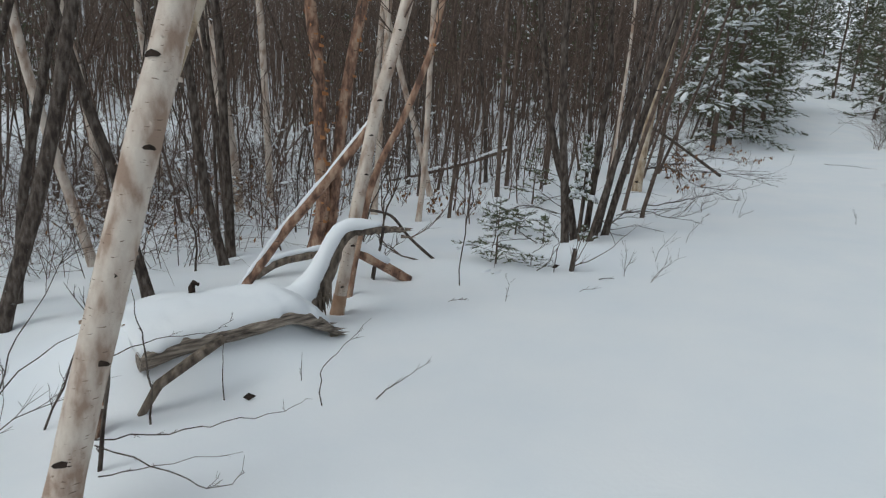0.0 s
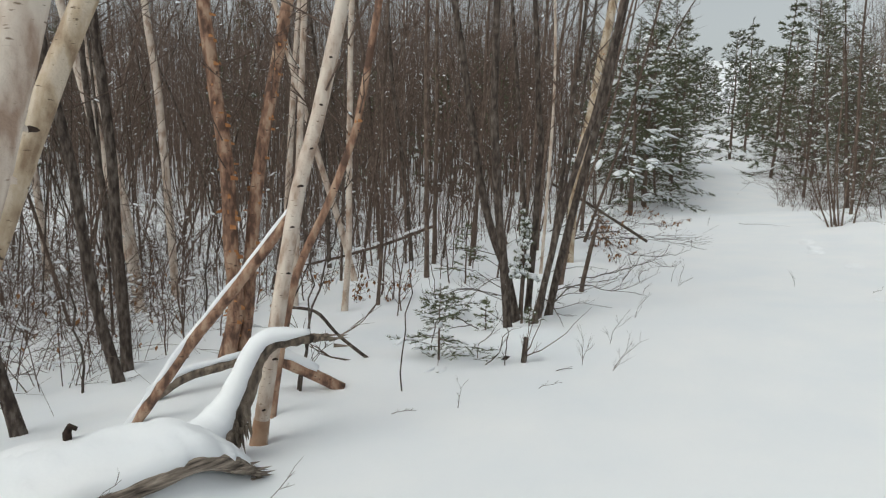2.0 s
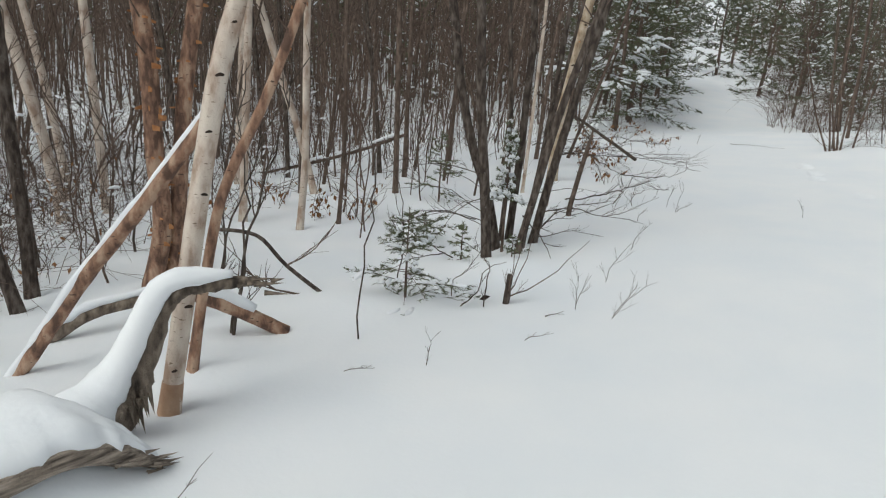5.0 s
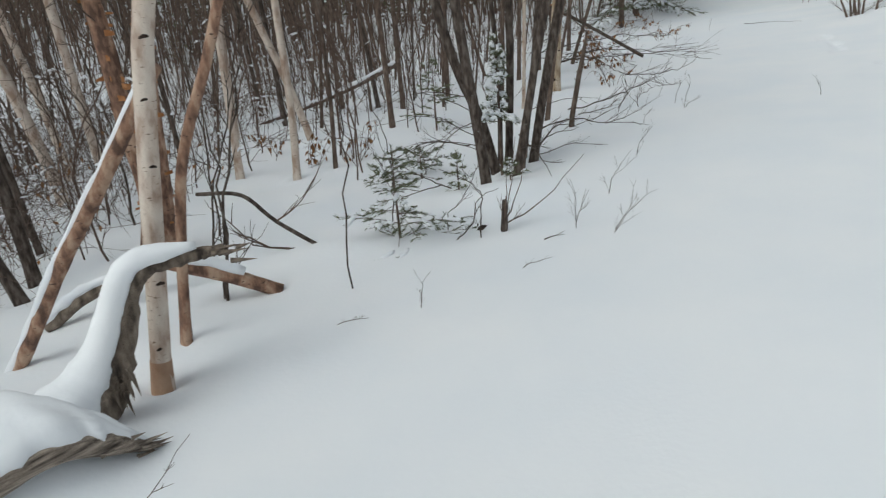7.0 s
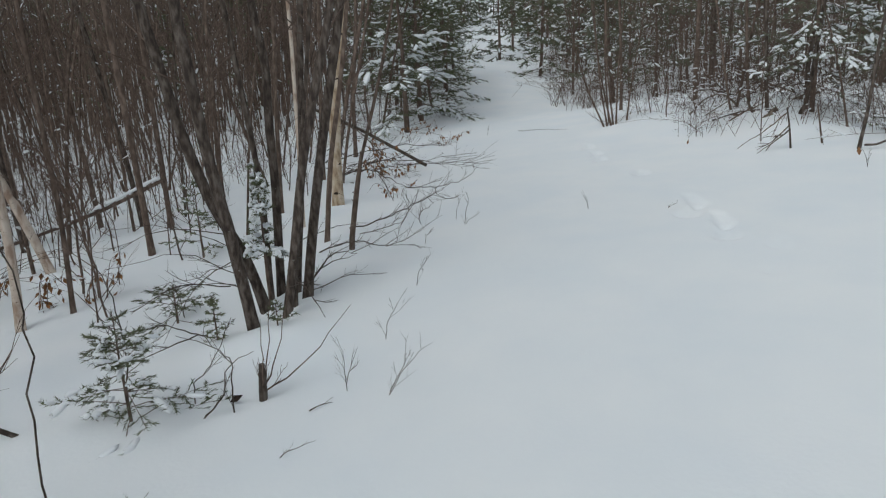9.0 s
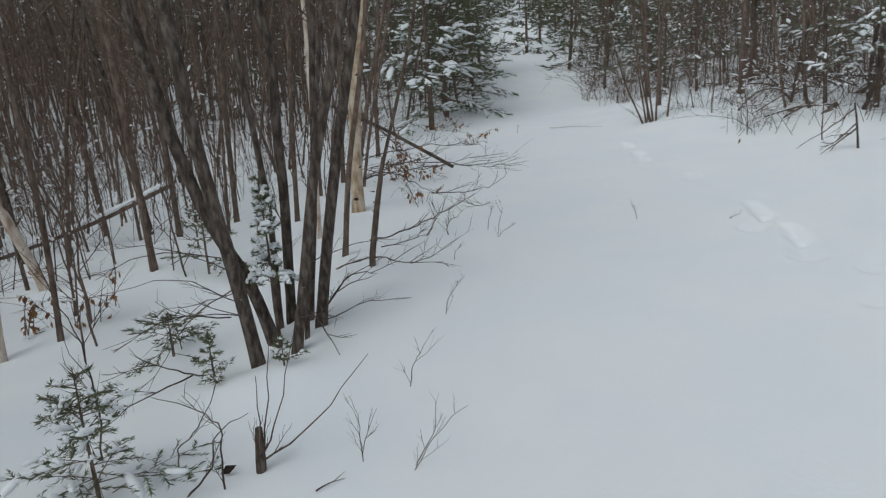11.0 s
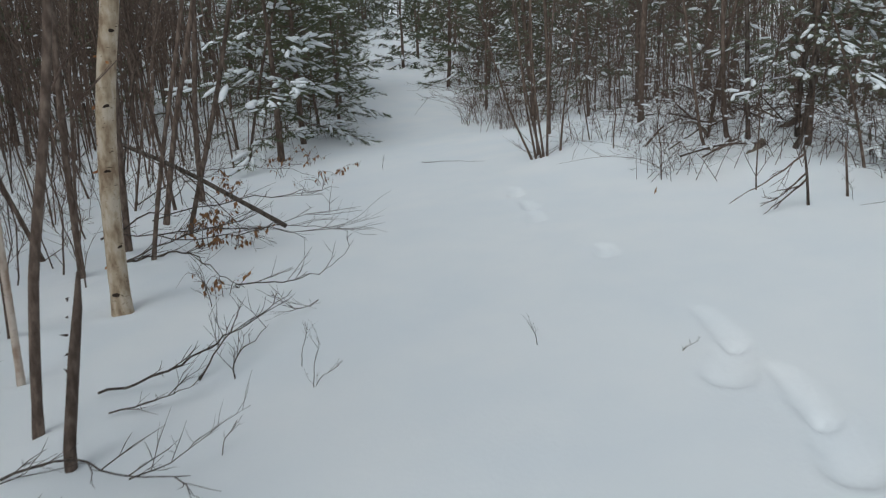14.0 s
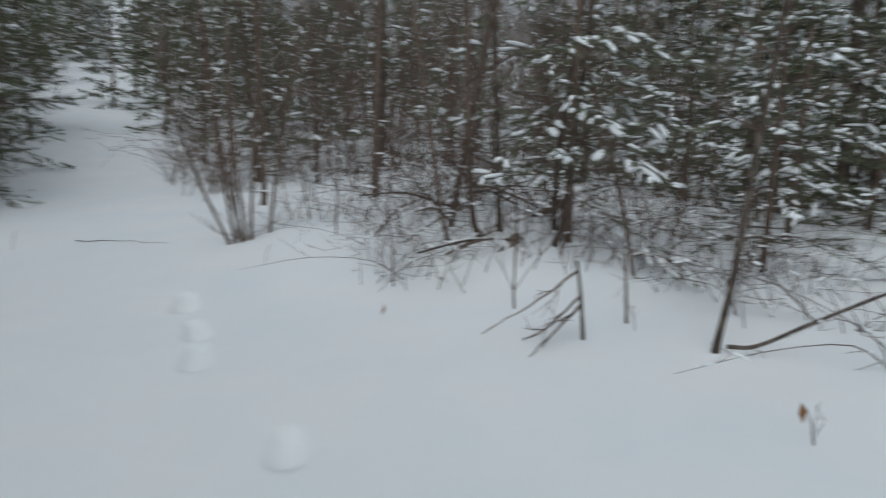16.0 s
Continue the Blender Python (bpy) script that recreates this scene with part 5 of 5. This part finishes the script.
downed("low_limb", "dark limb curving low from a trunk's foot", [(8.02, 8.30, 0.55), (8.08, 8.15, 0.58), (8.22, 7.89, 0.76), (8.40, 7.55, 0.98), (8.7, 7.1, 1.2)], 0.014, 0.008, DARK, 0.0, 32, [([(8.2, 7.9, 0.75), (8.05, 8.05, 0.95), (7.88, 8.2, 1.1)], 0.006)])

# ---- saplings of the woods, a few kinds set about ----
saps = []
for k in range(12):
    q = random.Random(600 + k)
    dx, dy = q.uniform(-1.4, 1.4), q.uniform(-1.0, 1.0)
    h = q.uniform(4.2, 6.8)
    x, y = -6.5 - k * 0.9, 14 + (k % 3) * 1.1
    z = ground(x, y)
    o, _, _ = tree("hardwood_sapling", "slim bare brown sapling in the snowy woods", "tree", [(x, y, 0), (x + dx * 0.4, y + dy * 0.4, z + h * 0.3), (x + dx, y + dy, z + h * 0.6)], z + h, q.uniform(0.010, 0.026), 0.005, (BROWN, DARK, BROWN)[k % 3], 600 + k, 26, 0.85, 5, group="woodland saplings", limb_r=0.005, start=0.12, flecks=0.4, wander=0.16)
    saps.append(o)
    taken.append((x, y))
plant(saps, 92, lambda: beside(LEFT_EDGE, -1, 9, 22, 1.2, 12, 0.9), (0.75, 1.15), 0.3, taken)
plant(saps, 64, lambda: (prng.uniform(-10, -2.8), prng.uniform(6.5, 17)), (0.75, 1.15), 0.33, taken)
plant(saps, 20, lambda: (prng.uniform(-8, -3.0), prng.uniform(-3, 5)), (0.75, 1.1), 0.5, taken)
plant(saps, 40, lambda: beside(RIGHT_EDGE, 1, 9.5, 28, 1.4, 10, 1.0), (0.6, 1.1), 0.4, taken)
plant(saps, 20, lambda: beside(LEFT_EDGE, -1, 19, 30, 0.4, 6, 1.2), (0.5, 0.9), 0.4, taken)

# ---- thin whips along the wood's edge ----
whips = []
for k in range(6):
    q = random.Random(640 + k)
    x, y = -7.5 - k * 0.6, 11 + (k % 2)
    base = on(x, y)
    ob = thing("seedling_whip", base, "thin bare upright seedling whip", "seedling", "seedling whips")
    g = Geo()
    h = q.uniform(1.2, 2.6)
    cane(g, [Vector((0, 0, -0.1)), Vector((q.uniform(-0.08, 0.08), q.uniform(-0.08, 0.08), h * 0.4)), Vector((q.uniform(-0.3, 0.3), q.uniform(-0.3, 0.3), h * 0.75)), Vector((q.uniform(-0.6, 0.6), q.uniform(-0.6, 0.6), h))], q.uniform(0.006, 0.011), 9, q, 0.25)
    part("stem", g, TWIG, ob, kind="stuff")
    whips.append(ob)
plant(whips, 56, lambda: beside(LEFT_EDGE, -1, 7.5, 16, 1.2, 5.0, 1.0), (0.7, 1.2), 0.2, taken)
plant(whips, 40, lambda: (prng.uniform(-5.5, -1.6), prng.uniform(6.2, 10)), (0.7, 1.2), 0.25, taken)
plant(whips, 22, lambda: beside(RIGHT_EDGE, 1, 9.5, 22, 0.5, 5, 1.2), (0.7, 1.2), 0.3, taken)

# ---- undergrowth ----
bushes = []
for k, (st, h, rc) in enumerate(((12, 0.8, 0.6), (10, 0.5, 0.6), (14, 1.1, 0.7), (10, 0.6, 0.8))):
    x, y = -4.0 - k * 0.7, 7.5 + k * 0.8
    bushes.append(shrub("undergrowth", "low bare brush with snow caught in its twigs", "shrub", 560 + k, st, h, rc, (x, y), 0.0042, 5, "undergrowth"))
plant(bushes, 34, lambda: beside(LEFT_EDGE, -1, 8.5, 20, 2.2, 10, 1.0), (0.6, 1.3), 0.4, taken)
plant(bushes, 52, lambda: (prng.uniform(-6.5, -2.4), prng.uniform(5.2, 11)), (0.6, 1.3), 0.4, taken)
plant(bushes, 36, lambda: beside(RIGHT_EDGE, 1, 9.5, 30, 0.6, 7, 1.3), (0.6, 1.3), 0.5, taken)
plant(bushes, 24, lambda: beside(LEFT_EDGE, -1, 18, 36, 0.1, 3, 1.3), (0.6, 1.2), 0.5, taken)


# ---- far woods ----
def far_stems(name, label, count, place, seed, tall=(5.0, 9.0), r=(0.02, 0.05), twigs=18, lean=0.12, white=0.03):
    """Many thin stems with twigs, and small lumps of snow in their forks."""
    q = random.Random(seed)
    gg, flakes = Geo(), Geo()
    for _ in range(count):
        x, y = place(q)
        z = ground(x, y)
        h = q.uniform(*tall)
        dx, dy = q.uniform(-lean, lean) * h, q.uniform(-lean, lean) * h
        r0 = q.uniform(*r)
        ln = [Vector((x, y, z - 0.1)), Vector((x + dx * 0.3 + q.uniform(-0.1, 0.1), y + dy * 0.3, z + h * 0.35)), Vector((x + dx, y + dy, z + h))]
        tube(gg, ln, [r0, r0 * 0.75, r0 * 0.2], 3, cap=False)
        for _ in range(twigs):
            t = q.uniform(0.12, 0.97)
            p = ln[0].lerp(ln[1], t / 0.35) if t < 0.35 else ln[1].lerp(ln[2], (t - 0.35) / 0.65)
            a = q.uniform(0, 6.3)
            e = Vector((math.cos(a), math.sin(a), q.uniform(0.2, 1.6))).normalized()
            spike(gg, p, p + e * min(1.4, 0.3 * h) * q.uniform(0.3, 1.0), r0 * q.uniform(0.2, 0.36))
            if q.random() < white:
                pillow(flakes, p + e * 0.06, e + Vector((0, 0, -0.4)), q.uniform(0.04, 0.11), q.uniform(0.02, 0.045), 0.035, q, 4)
    wood = tagged(part(name, gg, BROWN, None, "", False), label, "woods", kind="stuff")
    part("clinging_snow", flakes, CLUMP, wood, "small white snow clumps", kind="stuff")
    return wood


def far_left(q):
    y = 21 + 27 * q.random()
    return min(edge(LEFT_EDGE, y) - 4.5, 6.0) - 34 * q.random(), y


far_stems("far_woods", "dense bare brown woodland beyond the track", 2500, far_left, 701, r=(0.012, 0.034), twigs=22)
far_stems("far_woods", "dense bare brown woodland beside the track", 420, lambda q: (q.uniform(-30, -8), q.uniform(-10, 14)), 702)


def right_wood(q):
    y = q.uniform(-2, 50)
    return edge(RIGHT_EDGE, y) + 5 + 20 * q.random(), y


def left_hill(q):
    y = q.uniform(20, 60)
    return edge(LEFT_EDGE, y) - 3 - 16 * q.random(), y


far_stems("far_woods", "dense bare brown woodland across the track", 1300, right_wood, 703, (5, 8.5), (0.010, 0.026), 26, 0.16, 0.06)
far_stems("far_woods", "bare brown woodland climbing the far hill", 400, left_hill, 704, (3.5, 6), (0.012, 0.035))
far_stems("far_woods", "bare brown woodland behind", 260, lambda q: (q.uniform(-20, 24), q.uniform(-30, -9)), 705, twigs=10)


def right_belt(q):
    y = q.uniform(12.5, 46)
    return edge(RIGHT_EDGE, y) + 0.9 + 6 * q.random() ** 1.3, y


def left_belt(q):
    y = q.uniform(18, 44)
    return edge(LEFT_EDGE, y) - 0.5 - 5 * q.random(), y


def left_middle(q):
    y = q.uniform(11, 22)
    return edge(LEFT_EDGE, y) - 2.6 - 13 * q.random(), y


def left_floor(q):
    y = q.uniform(6.4, 18)
    return min(edge(LEFT_EDGE, y) - 2.8, -1.6 if y < 9.5 else 9.0) - 7 * q.random(), y


far_stems("thicket_brush", "tangled fine brown brush along the track's edge", 320, right_belt, 706, (1.0, 4.2), (0.005, 0.012), 26, 0.28, 0.10)
far_stems("thicket_brush", "fine brown brush under the roadside pines", 240, left_belt, 707, (0.8, 3.0), (0.005, 0.012), 24, 0.28, 0.10)
far_stems("sapling_thicket", "dense leaning thin brown saplings in the woods", 140, left_middle, 708, (4.0, 7.0), (0.008, 0.020), 26, 0.22)
far_stems("woodland_brush", "low twiggy brush over the woodland snow", 420, left_floor, 709, (0.4, 1.6), (0.003, 0.006), 7, 0.4, 0.14)
